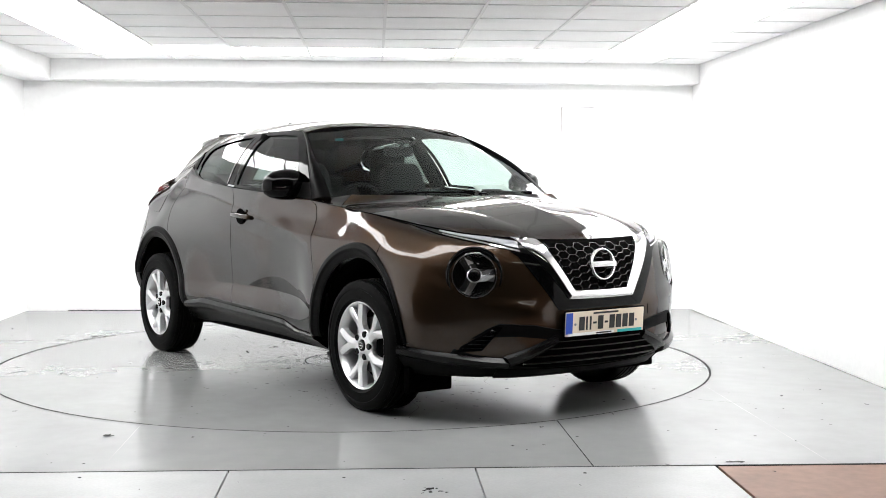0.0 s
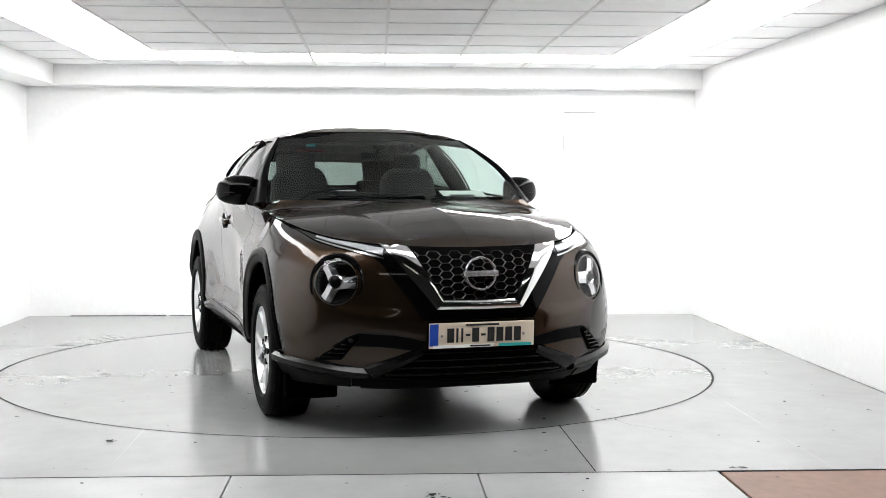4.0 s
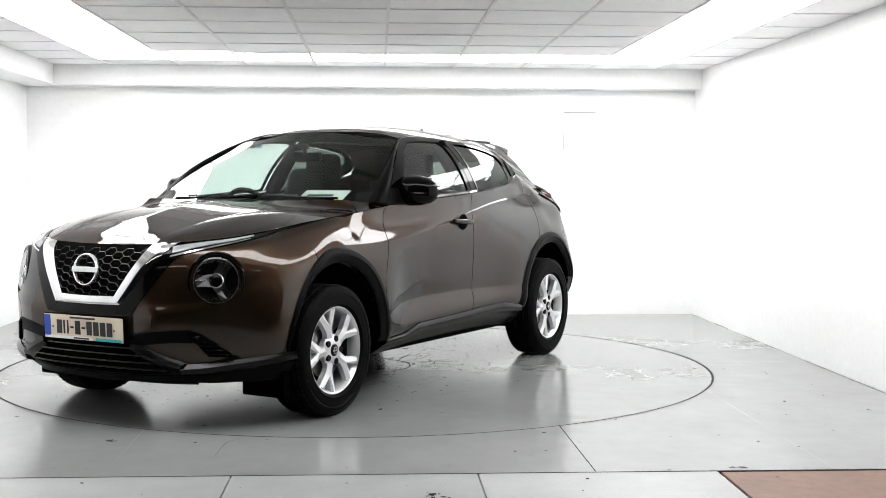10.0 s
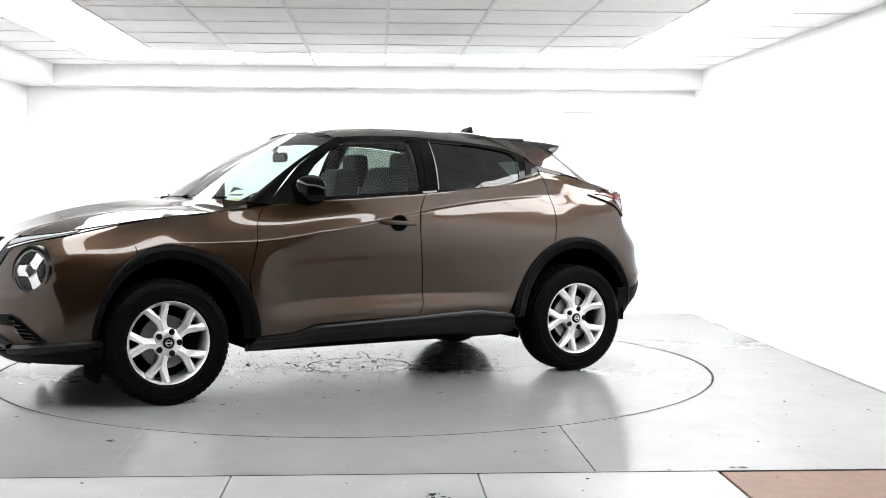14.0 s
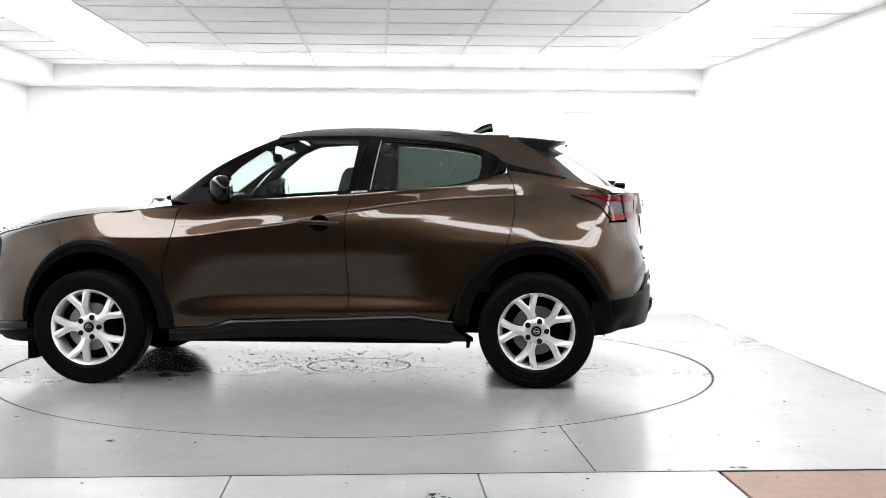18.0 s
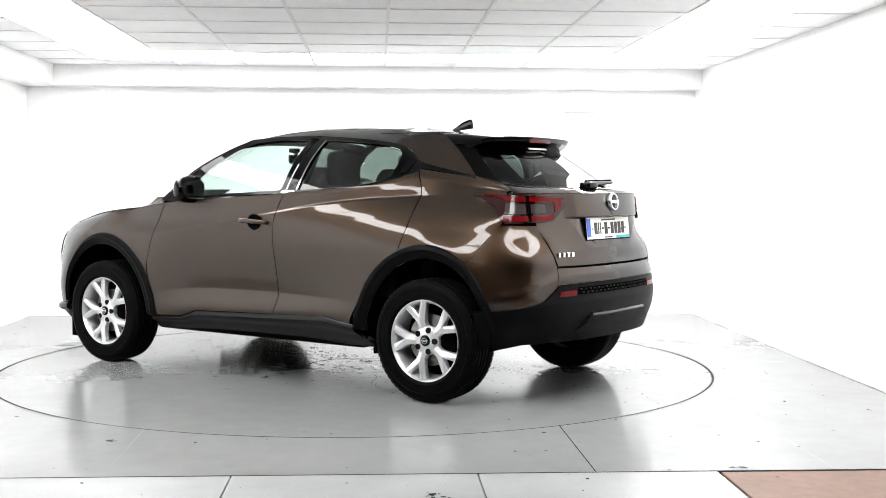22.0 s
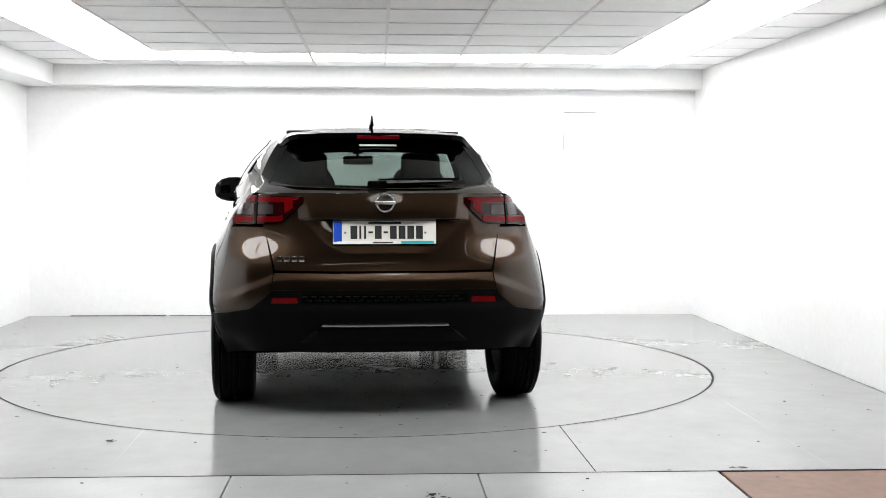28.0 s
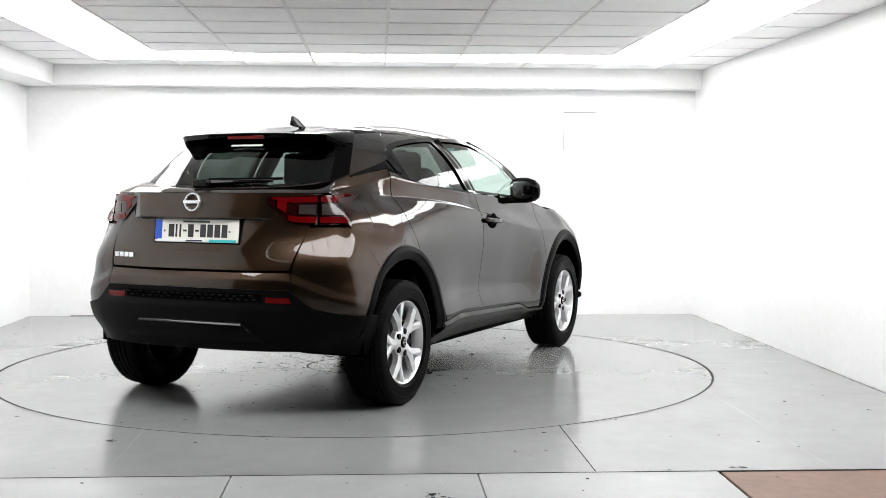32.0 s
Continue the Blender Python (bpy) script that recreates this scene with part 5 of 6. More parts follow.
    vent = front_patch([(0.625, 0.372), (0.712, 0.366)], [(0.548, 0.484), (0.572, 0.490)], [(0.625, 0.372), (0.548, 0.484)], [(0.712, 0.366), (0.704, 0.390), (0.572, 0.490)], 12, 14)
    pair("corner_vent", vent, M_DARK, car, (0.9, 0.4, 0), 0.009, 0.008)
    for k in range(5):
        z = 0.384 + 0.020 * k
        ya = np.interp(z, [0.372, 0.484], [0.625, 0.548])
        yb = np.interp(z, [0.372, 0.390, 0.490], [0.712, 0.704, 0.572])
        for s in (1, -1):
            a, b = front_at([(ya + 0.008, z), (yb - 0.006, z - 0.003)])
            d = np.array([1, s, 1])
            part("vent_slat", rod((a + [0.012, 0.004, 0]) * d, (b + [0.012, 0.004, 0]) * d, 0.004, 6), M_SKID, car)
    for s in (1, -1):
        a = front_at([(0.592, 0.462)])[0]
        part("parking_sensor", lathe([(0.011, -0.004), (0.011, 0.004), (0.009, 0.006), (0.0, 0.006)], 16), M_SKID, car, at=frame_at((a[0] + 0.010, s * a[1], a[2]), (0.85, s * 0.5, 0)))
    tow = front_patch([(TOW_Y, 0.502), (TOW_Y + 0.052, 0.502)], [(TOW_Y, 0.552), (TOW_Y + 0.052, 0.552)], [(TOW_Y, 0.502), (TOW_Y, 0.552)], [(TOW_Y + 0.052, 0.502), (TOW_Y + 0.052, 0.552)], 6, 6)
    part("tow_cover", panel(tow, (1, 0, 0), 0.006, 0.003, mirror=TOW_MIRROR, seam=True), M_PAINT, car, "square towing eye cover")
    # lip: from the arches inwards it dips, then climbs to the corners of the plate
    lo = [(10.98, 0.243), (11.5, 0.243), (12.0, 0.243), (12.5, 0.240)]
    hi = [(10.98, 0.352), (11.5, 0.344), (12.0, 0.330), (12.5, 0.292)]
    pair("front_lip_corner", band(lo, hi, 40, 8), M_CLAD, car, (0.8, 0.5, 0), 0.012, 0.024, "grained black lower bumper trim")
    lo = [(11.02, 0.334), (11.5, 0.322), (12.0, 0.306), (12.4, 0.294), (12.75, 0.290)]
    hi = [(11.02, 0.366), (11.5, 0.356), (12.0, 0.343), (12.4, 0.331), (12.75, 0.322)]
    ledge = band(lo, hi, 50, 7)
    ledge += grid_normals(ledge) * np.sign(grid_normals(ledge)[3, 25, 0]) * np.interp(np.arange(7), [0, 4, 5, 6], [0.0, 0.022, 0.022, 0.0])[:, None, None]
    pair("front_lip_ledge", ledge, M_SKID, car, (0.8, 0.5, 0), 0.014, 0.03, "satin black raised bumper lip")
    fin = front_patch([(0.485, 0.296), (0.285, 0.388)], [(0.530, 0.334), (0.285, 0.424)], [(0.485, 0.296), (0.530, 0.334)], [(0.285, 0.388), (0.285, 0.424)], 24, 7)
    fin[..., 0] += np.interp(np.arange(7), [0, 4, 5, 6], [0.0, 0.024, 0.024, 0.002])[:, None]
    pair("front_lip_wing", fin, M_SKID, car, (1, 0, 0), 0.010, 0.03, "satin black raised bumper wing")
    lip = front_patch([(0.0, 0.225), (0.52, 0.228)], [(0.0, 0.262), (0.53, 0.278)], [(0, 0.225), (0, 0.262)], [(0.52, 0.228), (0.53, 0.278)], 30, 6)
    part("front_lip", panel(whole(lip), (1, 0, 0), 0.03, 0.008), M_CLAD, car)
    for s in (1, -1):
        part("wheel_spat", box(0.05, 0.26, 0.13, (1.675, s * 0.70, 0.205), 0.012), M_DARK, car)
        part("wheel_spat", box(0.02, 0.20, 0.05, (-0.92, s * 0.70, 0.250), 0.008), M_DARK, car)


def build_rear(car, tailgate):
    # black lower bumper
    lo = [(0, 0.345), (1.0, 0.345), (2.0, 0.345), (3.0, 0.335), (4.15, 0.31)]
    hi = [(0, 0.655), (1.0, 0.655), (1.88, 0.652), (2.35, 0.560), (3.0, 0.535), (4.15, 0.515)]
    ks = np.linspace(0, 4.15, 60)
    zl = np.interp(ks, [p[0] for p in lo], [p[1] for p in lo])
    zh = np.interp(ks, [p[0] for p in hi], [p[1] for p in hi])
    t = np.linspace(0, 1, 24)[:, None]
    zz = zl * (1 - t) + zh * t
    g = skin_at(np.broadcast_to(ks, zz.shape), zz)
    step = lambda v, p, q: np.clip((v - p) / (q - p), 0, 1)
    yy = np.abs(g[..., 1])
    g[..., 0] -= 0.010 * (1 - step(g[..., 2], 0.555, 0.585)) * (1 - step(yy, 0.64, 0.74))
    part("rear_bumper_lower", panel(whole(g), (-1, 0, 0), 0.016, 0.008), M_CLAD, car, "grained black lower rear bumper")
    # skid plate shape; the highlight on its upper edge is a paler, glossier strip
    sk = rear_patch([(0.0, 0.395), (0.42, 0.395)], [(0.0, 0.474), (0.315, 0.474)], [(0, 0.395), (0, 0.474)], [(0.42, 0.395), (0.315, 0.474)], 24, 8)
    sk[..., 0] -= np.interp(np.arange(8), [0, 4, 6, 7], [0.012, 0.030, 0.030, 0.004])[:, None]
    skid = part("skid_plate", panel(whole(sk), (-1, 0, 0), 0.02, 0.008), M_CLAD, car, "raised grained black skid panel")
    rim = rear_patch([(0.0, 0.472), (0.318, 0.472)], [(0.0, 0.487), (0.306, 0.487)], [(0, 0.472), (0, 0.487)], [(0.318, 0.472), (0.306, 0.487)], 24, 4)
    rim[..., 0] -= np.interp(np.arange(4), [0, 1, 3], [0.036, 0.034, 0.010])[:, None]
    part("skid_highlight", panel(whole(rim), (-1, 0, 0), 0.006, 0.006), M_MESH, skid, "paler satin strip for the highlight on the skid panel's upper edge")
    tr = rear_patch([(0.0, 0.593), (0.415, 0.593)], [(0.0, 0.632), (0.415, 0.632)], [(0, 0.593), (0, 0.632)], [(0.415, 0.593), (0.415, 0.632)], 24, 4)
    part("bumper_grille", panel(whole(tr), (-1, 0, 0), 0.004, 0.010), M_DARK, car)
    for r in range(2):
        for c in range(-9, 10):
            q = rear_at([(c * 0.042 + 0.021 * r, 0.603 + 0.018 * r)])[0]
            part("grille_dimple", box(0.006, 0.026, 0.008, (q[0] - 0.012, q[1], q[2]), 0.002), M_CLAD, car)
    rf = rear_patch([(0.435, 0.590), (0.565, 0.588)], [(0.435, 0.618), (0.555, 0.616)], [(0.435, 0.590), (0.435, 0.618)], [(0.565, 0.588), (0.555, 0.616)], 8, 4)
    pair("rear_reflector", rf, M_RED, car, (-1, 0, 0), 0.013, 0.008, "red bumper reflector")
    # tail lamps
    hi = [(1.18, 1.114), (2.0, 1.124), (3.0, 1.124), (4.45, 1.121)]
    lo = [(1.18, 1.108), (1.45, 1.045), (1.68, 0.988), (1.85, 0.980), (2.6, 0.974), (3.48, 0.972), (3.74, 1.005), (3.98, 1.060), (4.45, 1.117)]
    ks = np.linspace(1.18, 4.45, 90)
    zl, zh = np.interp(ks, *zip(*lo)), np.interp(ks, *zip(*hi))

    def strip(k0, k1, f0, f1, n=40, m=8):
        kk = np.linspace(k0, k1, n)
        a, b = np.interp(kk, ks, zl), np.interp(kk, ks, zh)
        t = np.linspace(f0, f1, m)[:, None]
        zz = a * (1 - t) + b * t
        return skin_at(np.broadcast_to(kk, zz.shape), zz)
    out = (-0.7, 0.6, 0.1)
    lamps = pair("tail_lamp", strip(1.18, 4.45, 0, 1, 90, 12), M_REDDARK, car, out, 0.010, 0.02, "dark red tail lamp")
    for name, mat, k0, k1, f0, f1, lift in (("upper_red_band", M_RED, 2.42, 4.27, 0.76, 0.95, 0.014), ("lower_red_band", M_RED, 2.42, 3.60, 0.06, 0.26, 0.014),
                                            ("indicator_lens", M_SMOKE, 2.46, 3.54, 0.32, 0.70, 0.013), ("inner_upper_band", M_RED, 1.36, 2.31, 0.76, 0.95, 0.014),
                                            ("inner_red_field", M_RED, 1.46, 1.62, 0.26, 0.76, 0.013), ("inner_lower_band", M_RED, 1.66, 2.31, 0.06, 0.26, 0.013),
                                            ("reversing_lens", M_SMOKE, 1.86, 2.29, 0.34, 0.68, 0.013), ("divider", M_GLOSS, 2.33, 2.40, 0.0, 1.0, 0.016)):
        g = strip(k0, k1, f0, f1)
        for k, lamp in zip((False, True), lamps):
            part(name, panel(g, out, 0.006, lift, mirror=k), mat, lamp)
    # fittings of the tailgate
    number_plate(car, -1.972, 0.940, False)
    emblem(car, frame_at(rear_at([(0.0, 1.088)])[0] + np.array([-0.034, 0, 0]), (-1, 0, 0.1)), 0.049)
    for k, (w, dy) in enumerate(((0.026, 0.0), (0.028, 0.036), (0.028, 0.074), (0.028, 0.110))):
        q = rear_at([(0.525 - dy, 0.808)])[0]
        part("model_badge_bar", box(0.008, w, 0.026, (q[0] - 0.005, q[1], q[2]), 0.003), M_CHROME, car, "chrome badge bar")


def build_side_fittings(car, doors_f, doors_r):
    for s, door in ((1, doors_f[0]), (-1, doors_f[1])):
        # door handle: dark cup behind a painted grip
        c = side_at([(-0.055, 0.957)])[0]
        cup = lathe([(0.056, -0.004), (0.052, 0.001), (0.03, -0.001), (0.0, -0.002)], 28)
        bmesh.ops.scale(cup, vec=(1.0, 1, 0.86), verts=cup.verts)
        part("handle_cup", cup, M_DARK, door, at=pose(c[0], s * (c[1] + 0.013), c[2], 0, 0, 0 if s > 0 else 180))
        grip = box(0.235, 0.026, 0.036, (0, 0.0, 0), 0.0125, 4)
        for v in grip.verts:
            v.co.y -= 0.014 * (v.co.x / 0.10) ** 2
            v.co.z *= 1 - 0.25 * min(1.0, abs(v.co.x) / 0.118) ** 2
        part("door_handle", grip, M_PAINT, door, "body-coloured door handle", at=pose(c[0] + 0.004, s * (c[1] + 0.030), c[2] + 0.002, 0, -3, 0 if s > 0 else 180))
        # door mirror
        mirror = new("door_mirror")
        mirror.parent = car
        mirror["label"] = "gloss black door mirror"
        rings = []
        # shell sections along y, each an ellipse in (x, z)
        for y, rx, rz, cx, cz in ((-0.01, 0.030, 0.045, 0.005, 0.0), (0.01, 0.078, 0.072, 0.0, 0.0), (0.06, 0.100, 0.079, -0.002, 0.002), (0.12, 0.098, 0.077, -0.008, 0.002), (0.17, 0.078, 0.064, -0.018, 0.0), (0.202, 0.045, 0.042, -0.028, -0.004), (0.212, 0.015, 0.016, -0.034, -0.006), (0.213, 0.002, 0.002, -0.034, -0.006)):
            ring = []
            for a in np.linspace(0, 2 * np.pi, 28, endpoint=False):
                ca, sa = math.cos(a), math.sin(a)
                ex = 0.80 * rx * (abs(ca) ** 0.8) * (1.15 if ca > 0 else -0.66)
                ez = 1.1 * rz * math.copysign(abs(sa) ** 0.75, sa)
                ring.append((cx + ex, y, cz + ez))
            rings.append(ring)
        verts = [p for r in rings for p in r]
        n = 28
        faces = [(i * n + j, i * n + (j + 1) % n, (i + 1) * n + (j + 1) % n, (i + 1) * n + j) for i in range(len(rings) - 1) for j in range(n)] + [tuple(range(n))]
        if s < 0:
            verts = [(x, -y, z) for x, y, z in verts]
        bm = mesh_of(verts, faces)
        bmesh.ops.recalc_face_normals(bm, faces=bm.faces)
        base = pose(0.505, s * 0.772, 1.146)
        mirror.matrix_basis = base
        part("mirror_shell", bm, M_GLOSS, mirror)
        plate = [(0.084 * math.copysign(abs(math.cos(a)) ** 0.6, math.cos(a)), 0.058 * math.copysign(abs(math.sin(a)) ** 0.6, math.sin(a))) for a in np.linspace(0, 2 * np.pi, 28, endpoint=False)]
        part("mirror_glass", prism(plate, 0.008, pose(-0.058, s * 0.095, 0.002, 0, 0, 90)), M_CHROME, mirror, "mirror glass")
        part("mirror_indicator", box(0.012, 0.09, 0.005, (0.072, s * 0.135, -0.012), 0.002, turn=None), M_SMOKE, mirror)
        foot = box(0.075, 0.085, 0.085, (0.012, s * 0.004, -0.078), 0.018, 3)
        part("mirror_foot", foot, M_GLOSS, mirror)
    # mirror sail in the window corner
    side_panel("window_corner", [(0.50, 1.086), (0.735, 1.069)], [(0.545, 1.160), (0.655, 1.162)], [(0.50, 1.086), (0.545, 1.160)], [(0.735, 1.069), (0.655, 1.162)], M_CLAD, car, n=8, m=8, lift=0.004)
    # fuel flap on the car's right rear quarter
    g = side_at(coons(curve([(-1.545, 0.955), (-1.405, 0.955)], 8), curve([(-1.545, 1.065), (-1.405, 1.065)], 8), curve([(-1.545, 0.955), (-1.555, 1.01), (-1.545, 1.065)], 8), curve([(-1.405, 0.955), (-1.395, 1.01), (-1.405, 1.065)], 8)))
    part("fuel_flap", panel(g, (0, 1, 0), 0.002, 0.002, mirror=True), M_PAINT, car)


def build_cabin(car):
    # floor, dashboard and seats, seen through the glass
    part("cabin_floor", box(2.6, 1.40, 0.04, (-0.35, 0, 0.42), 0.01), M_DARK, car)
    dash = join(box(0.36, 1.36, 0.22, (0.80, 0, 0.955), 0.06, 3), box(0.20, 0.42, 0.10, (0.66, -0.36, 1.04), 0.04, 3))
    part("dashboard", dash, M_DASH, car)
    part("centre_screen", box(0.03, 0.24, 0.15, (0.62, 0, 1.05), 0.012, turn=pose(0, 0, 0, 0, -12, 0)), M_GLOSS, car)
    wheel = []
    for i in range(36):
        a, b = 2 * math.pi * i / 36, 2 * math.pi * (i + 1) / 36
        wheel.append(rod((0, 0.18 * math.cos(a), 0.18 * math.sin(a)), (0, 0.18 * math.cos(b), 0.18 * math.sin(b)), 0.015, 7))
    wheel += [box(0.05, 0.16, 0.12, (0.02, 0, -0.01), 0.03), box(0.03, 0.34, 0.035, (0.01, 0, 0.0), 0.01), box(0.03, 0.04, 0.16, (0.01, 0, -0.09), 0.01)]
    part("steering_wheel", join(*wheel), M_DASH, car, at=pose(0.44, -0.37, 0.985, 0, 24, 0))
    for y in (0.36, -0.36):
        seat = new("front_seat")
        seat.parent = car
        seat.matrix_basis = pose(0.12, y, 0)
        seat["label"] = "charcoal cloth front seat"
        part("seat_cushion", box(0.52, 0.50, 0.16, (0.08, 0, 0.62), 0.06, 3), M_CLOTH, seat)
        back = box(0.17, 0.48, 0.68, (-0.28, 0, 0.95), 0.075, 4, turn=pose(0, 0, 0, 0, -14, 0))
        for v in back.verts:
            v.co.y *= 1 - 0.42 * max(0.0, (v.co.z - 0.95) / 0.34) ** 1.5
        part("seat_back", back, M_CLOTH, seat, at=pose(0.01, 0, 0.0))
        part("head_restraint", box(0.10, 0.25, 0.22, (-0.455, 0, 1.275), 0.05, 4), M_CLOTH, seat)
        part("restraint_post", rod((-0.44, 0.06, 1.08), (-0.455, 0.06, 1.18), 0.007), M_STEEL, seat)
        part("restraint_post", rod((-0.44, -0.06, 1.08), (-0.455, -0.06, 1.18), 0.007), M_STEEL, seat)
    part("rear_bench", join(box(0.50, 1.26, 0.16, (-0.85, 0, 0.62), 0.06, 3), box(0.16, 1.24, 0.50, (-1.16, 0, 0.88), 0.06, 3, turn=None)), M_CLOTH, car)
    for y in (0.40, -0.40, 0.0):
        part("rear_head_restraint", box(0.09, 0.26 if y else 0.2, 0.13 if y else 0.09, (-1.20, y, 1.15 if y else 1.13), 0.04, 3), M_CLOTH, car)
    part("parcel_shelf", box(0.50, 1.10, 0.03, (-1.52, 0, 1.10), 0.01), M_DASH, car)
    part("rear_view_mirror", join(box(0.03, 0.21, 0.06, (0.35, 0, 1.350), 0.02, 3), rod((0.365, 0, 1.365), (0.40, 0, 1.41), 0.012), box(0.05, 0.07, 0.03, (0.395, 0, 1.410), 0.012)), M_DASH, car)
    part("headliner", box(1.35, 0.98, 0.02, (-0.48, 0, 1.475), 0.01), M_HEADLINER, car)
    paper = part("paper_sheet", box(0.20, 0.28, 0.003, (0, 0, 0), 0.0), M_PAPER, car, "white paper lying on the dashboard", smooth=False, at=pose(0.80, 0.42, 1.105, 0, 24, 8))
    part("paper_stamp", box(0.05, 0.06, 0.002, (0.05, 0.10, 0.0028)), M_YELLOW, paper, smooth=False)
    part("paper_lettering_bar", box(0.02, 0.16, 0.002, (-0.03, -0.02, 0.0028)), M_INK, paper, smooth=False)
    # stickers at the top of the screen
    part("screen_sticker", box(0.003, 0.055, 0.022, (0.318, -0.400, 1.418), 0.0, turn=None), M_TEAL, car, smooth=False)
    part("screen_sticker", box(0.003, 0.045, 0.022, (0.312, -0.452, 1.418), 0.0, turn=None), M_SMOKE, car, smooth=False)
    for s in (1, -1):
        part("door_trim", box(1.7, 0.04, 0.5, (-0.2, s * 0.770, 0.80), 0.018), M_DASH, car)
        part("middle_pillar_trim", rod((-0.29, s * 0.77, 1.10), (-0.29, s * 0.555, 1.44), 0.045, 10), M_DASH, car)


RIM_PARTS = {}


def rim_meshes():
    """Meshes that all four wheels share."""
    if RIM_PARTS:
        return RIM_PARTS

    def keep(name, bm, mat, smooth=True):
        me = bpy.data.meshes.new(name)
        bm.to_mesh(me)
        bm.free()
        me.materials.append(mat)
        if smooth:
            me.shade_smooth()
            me.set_sharp_from_angle(angle=radians(40))
        RIM_PARTS[name] = me
    prof = [(0.208, -0.085), (0.222, -0.100), (0.262, -0.112), (0.300, -0.110), (0.322, -0.100), (0.332, -0.088), (0.336, -0.07)]
    for y in (-0.045, -0.015, 0.015, 0.045):
        prof += [(0.337, y - 0.010), (0.337, y + 0.009), (0.330, y + 0.011), (0.330, y + 0.017)]
    prof += [(0.336, 0.07), (0.332, 0.088), (0.322, 0.100), (0.300, 0.110), (0.290, 0.1105), (0.287, 0.108), (0.262, 0.112), (0.244, 0.108), (0.240, 0.1095), (0.236, 0.106), (0.226, 0.100), (0.218, 0.090)]
    bm = lathe(prof, 72)
    keep("tyre", bm, M_TYRE)
    # shoulder blocks of the tread
    for key, y, h in (("tread_outer", 0.083, 0.026), ("tread_inner", -0.083, 0.026)):
        blocks = []
        for i in range(60):
            a = 2 * math.pi * i / 60
            m = Matrix.Rotation(a, 4, "Y") @ Matrix.Translation((0.3232, y, 0)) @ Matrix.Rotation(radians(-28 if y > 0 else 28), 4, "Z")
            blocks.append(box(0.008, h, 0.024, (0, 0, 0), 0.0, turn=None))
            bmesh.ops.transform(blocks[-1], matrix=m, verts=blocks[-1].verts)
        keep(key, join(*blocks), M_TYRE, False)
    keep("rim_barrel", lathe([(0.205, -0.09), (0.196, 0.00), (0.200, 0.055), (0.206, 0.074), (0.213, 0.090), (0.221, 0.098), (0.226, 0.097), (0.229, 0.090), (0.229, 0.078)], 64), M_RIM)
    # one forked spoke with a raised crest along its stem and arms
    half = [(0.030, -0.034), (0.060, -0.028), (0.100, -0.025), (0.122, -0.031), (0.199, -0.073), (0.214, -0.035), (0.154, -0.005), (0.148, 0.0)]
    crest = [(0.030, 0.0), (0.060, 0.0), (0.100, 0.0), (0.130, 0.0), (0.205, -0.053)]
    verts, faces = [], []
    depth = lambda x, z: 0.080 + 0.012 * min(1, max(0, (math.hypot(x, z) - 0.06) / 0.14))
    for sgn in (1, -1):
        b = len(verts)
        verts += [(x, depth(x, z) - 0.004, sgn * z) for x, z in half] + [(x, depth(x, z) + 0.004, sgn * z) for x, z in crest]
        verts += [(x, depth(x, z) - 0.034, sgn * z) for x, z in half]
        top = [(8, 0, 1, 9), (9, 1, 2, 10), (10, 2, 3, 11), (11, 3, 4, 12), (12, 4, 5), (11, 12, 5, 6), (11, 6, 7)]
        faces += [tuple(b + k for k in f) for f in top] + [(b + k, b + 13 + k, b + 14 + k, b + k + 1) for k in range(7)]
    bm = mesh_of(verts, faces)
    bmesh.ops.remove_doubles(bm, verts=bm.verts, dist=1e-5)
    bmesh.ops.recalc_face_normals(bm, faces=bm.faces)
    if sum(f.normal.y * f.calc_area() for f in bm.faces) < 0:
        bmesh.ops.reverse_faces(bm, faces=bm.faces)
    keep("spoke", bm, M_RIM, False)
    keep("hub", lathe([(0.080, 0.045), (0.080, 0.074), (0.068, 0.084), (0.034, 0.088), (0.031, 0.084), (0.0, 0.084)], 40), M_RIM)
    keep("centre_cap", lathe([(0.030, 0.080), (0.030, 0.090), (0.026, 0.093), (0.0, 0.094)], 32), M_GLOSS)
    keep("cap_emblem", join(lathe([(0.018, 0.093), (0.018, 0.096), (0.014, 0.096), (0.014, 0.093), (0.018, 0.093)], 24), box(0.04, 0.003, 0.007, (0, 0.095, 0))), M_CHROME)
    keep("wheel_nut", lathe([(0.0165, 0.060), (0.0165, 0.089), (0.015, 0.0905), (0.0, 0.0905)], 12), M_BOLT)
    keep("brake_disc", lathe([(0.142, 0.02), (0.142, 0.034), (0.075, 0.036), (0.070, 0.055), (0.0, 0.056)], 48), M_STEEL)
    keep("caliper", box(0.10, 0.05, 0.16, (-0.125, 0.03, 0.02), 0.02), M_DARK)
    keep("backing", lathe([(0.200, -0.03), (0.10, -0.02), (0.0, -0.02)], 40), M_DARK)
    return RIM_PARTS


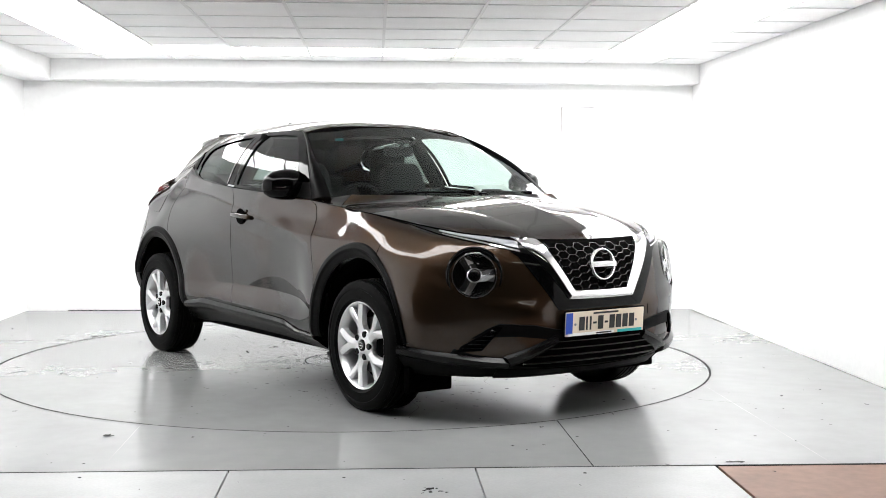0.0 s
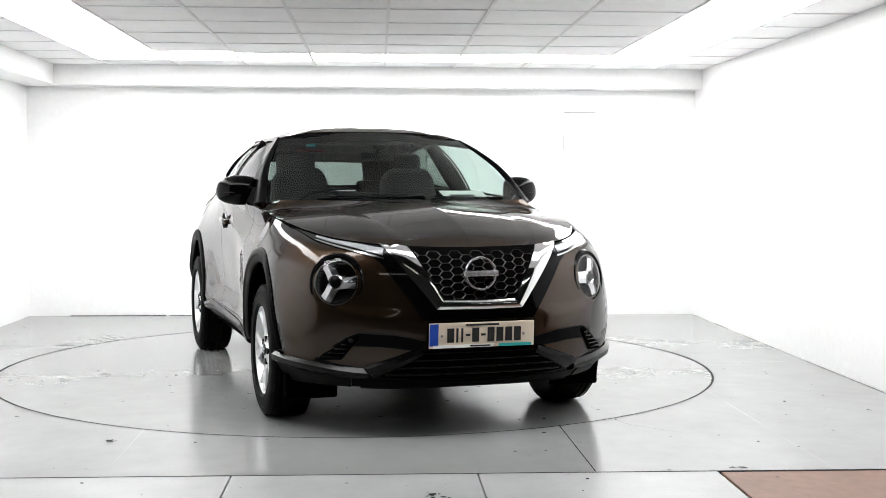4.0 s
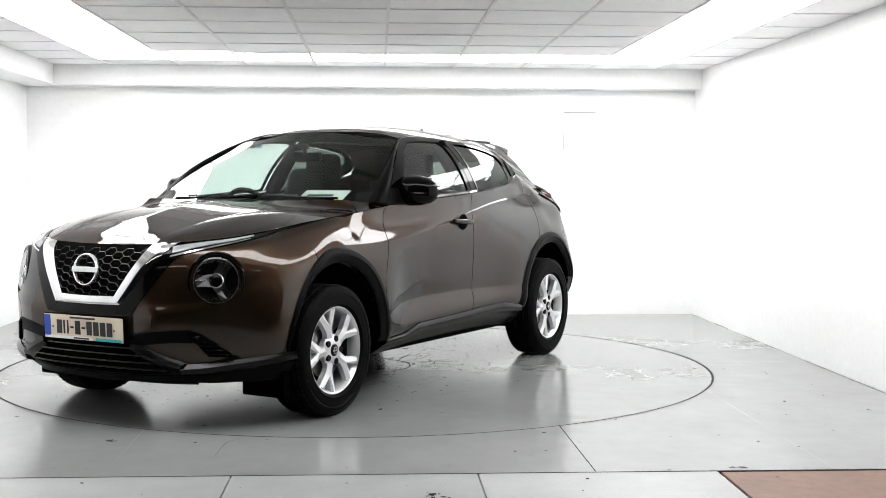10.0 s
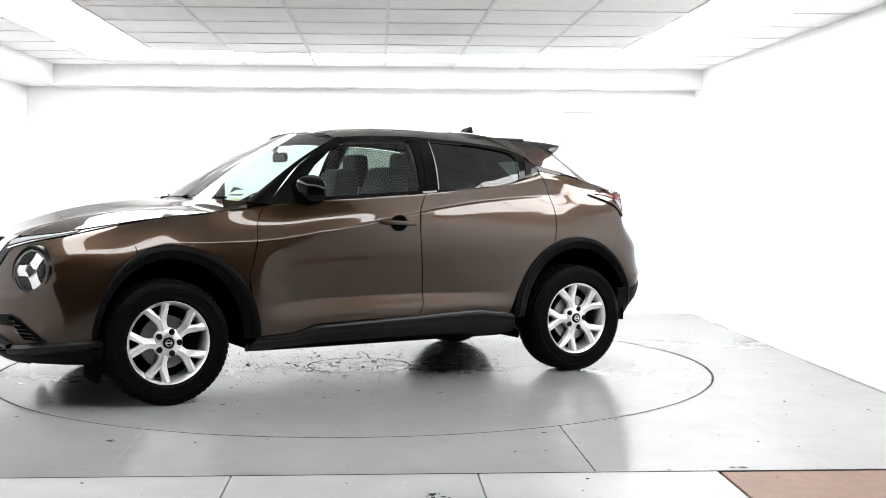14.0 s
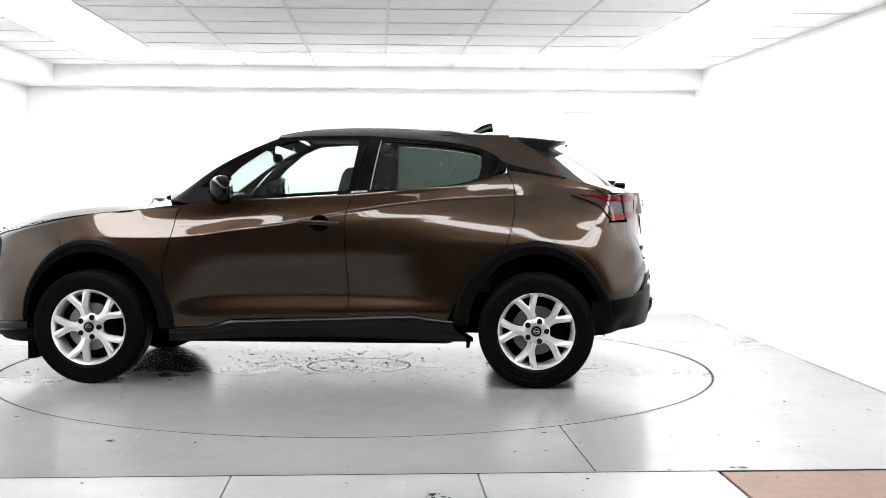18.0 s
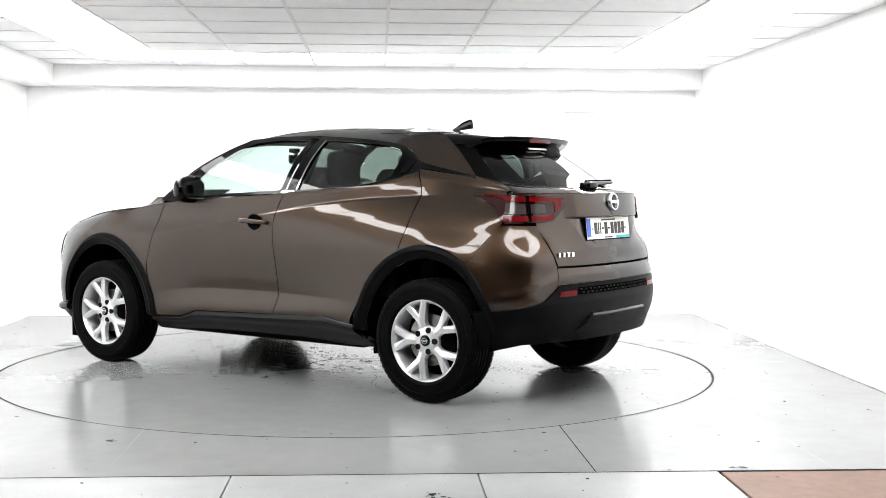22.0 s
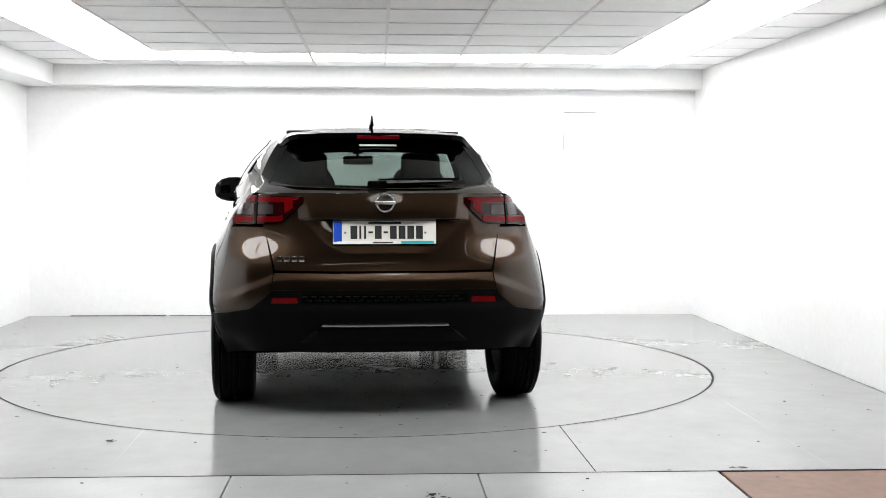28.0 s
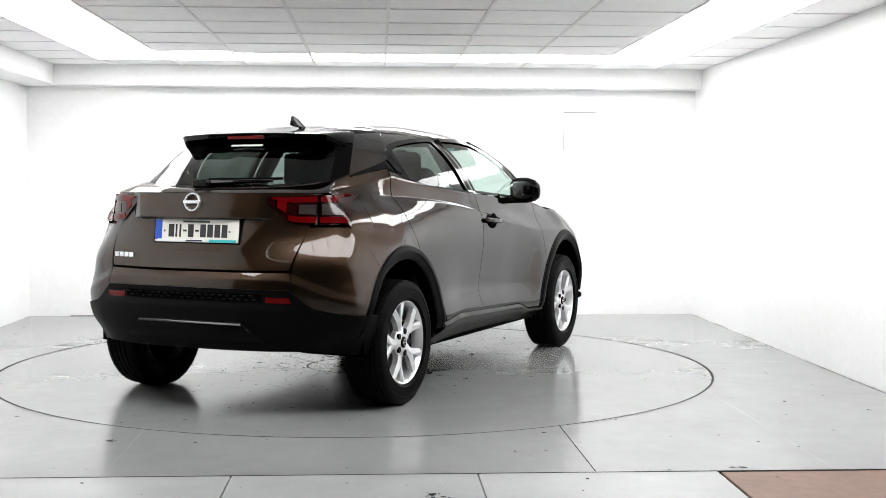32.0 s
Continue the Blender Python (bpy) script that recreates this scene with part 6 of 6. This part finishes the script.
def build_wheel(car, x, y, turned):
    w = new("wheel")
    w.parent = car
    w["label"] = "black tyre on a silver forked-spoke alloy wheel"
    w.matrix_basis = pose(x, y, 0.336, 0, 0, 180 if turned else 0)
    ms = rim_meshes()

    def put(name, m=None, label=""):
        ob = new(name, ms[name])
        ob.parent = w
        if m is not None:
            ob.matrix_basis = m
        if label:
            ob["label"] = label
    for name in ("tyre", "tread_outer", "tread_inner", "rim_barrel", "hub", "centre_cap", "cap_emblem", "brake_disc", "caliper", "backing"):
        put(name)
    spin = 0
    for k in range(5):
        put("spoke", Matrix.Rotation(radians(72 * k + spin), 4, "Y"), "silver forked spoke")
        put("wheel_nut", Matrix.Rotation(radians(72 * k + spin + 36), 4, "Y") @ pose(0.060, 0, 0))


CAR = build_car()


# ---------------------------------------------------------------- what moves
def motions():
    """The turntable starts after a second and then turns evenly, with the car on it."""
    rows = [(0.0, -57.7), (1.0, -57.85), (1.5, -59.0), (2.0, -61.1), (2.5, -63.6), (3.0, -66.9)]
    t = 3.5
    while t < 32.01:
        rows.append((t, -90.56 - 7.965 * (t - 6.0)))
        t += 0.5
    walk(TABLE, [(s, pose(0, 0, 0, 0, 0, a)) for s, a in rows])
    walk(CAR, [(s, pose(0, 0, 0, 0, 0, a) @ pose(0.184, -0.025, 0)) for s, a in rows])


motions()
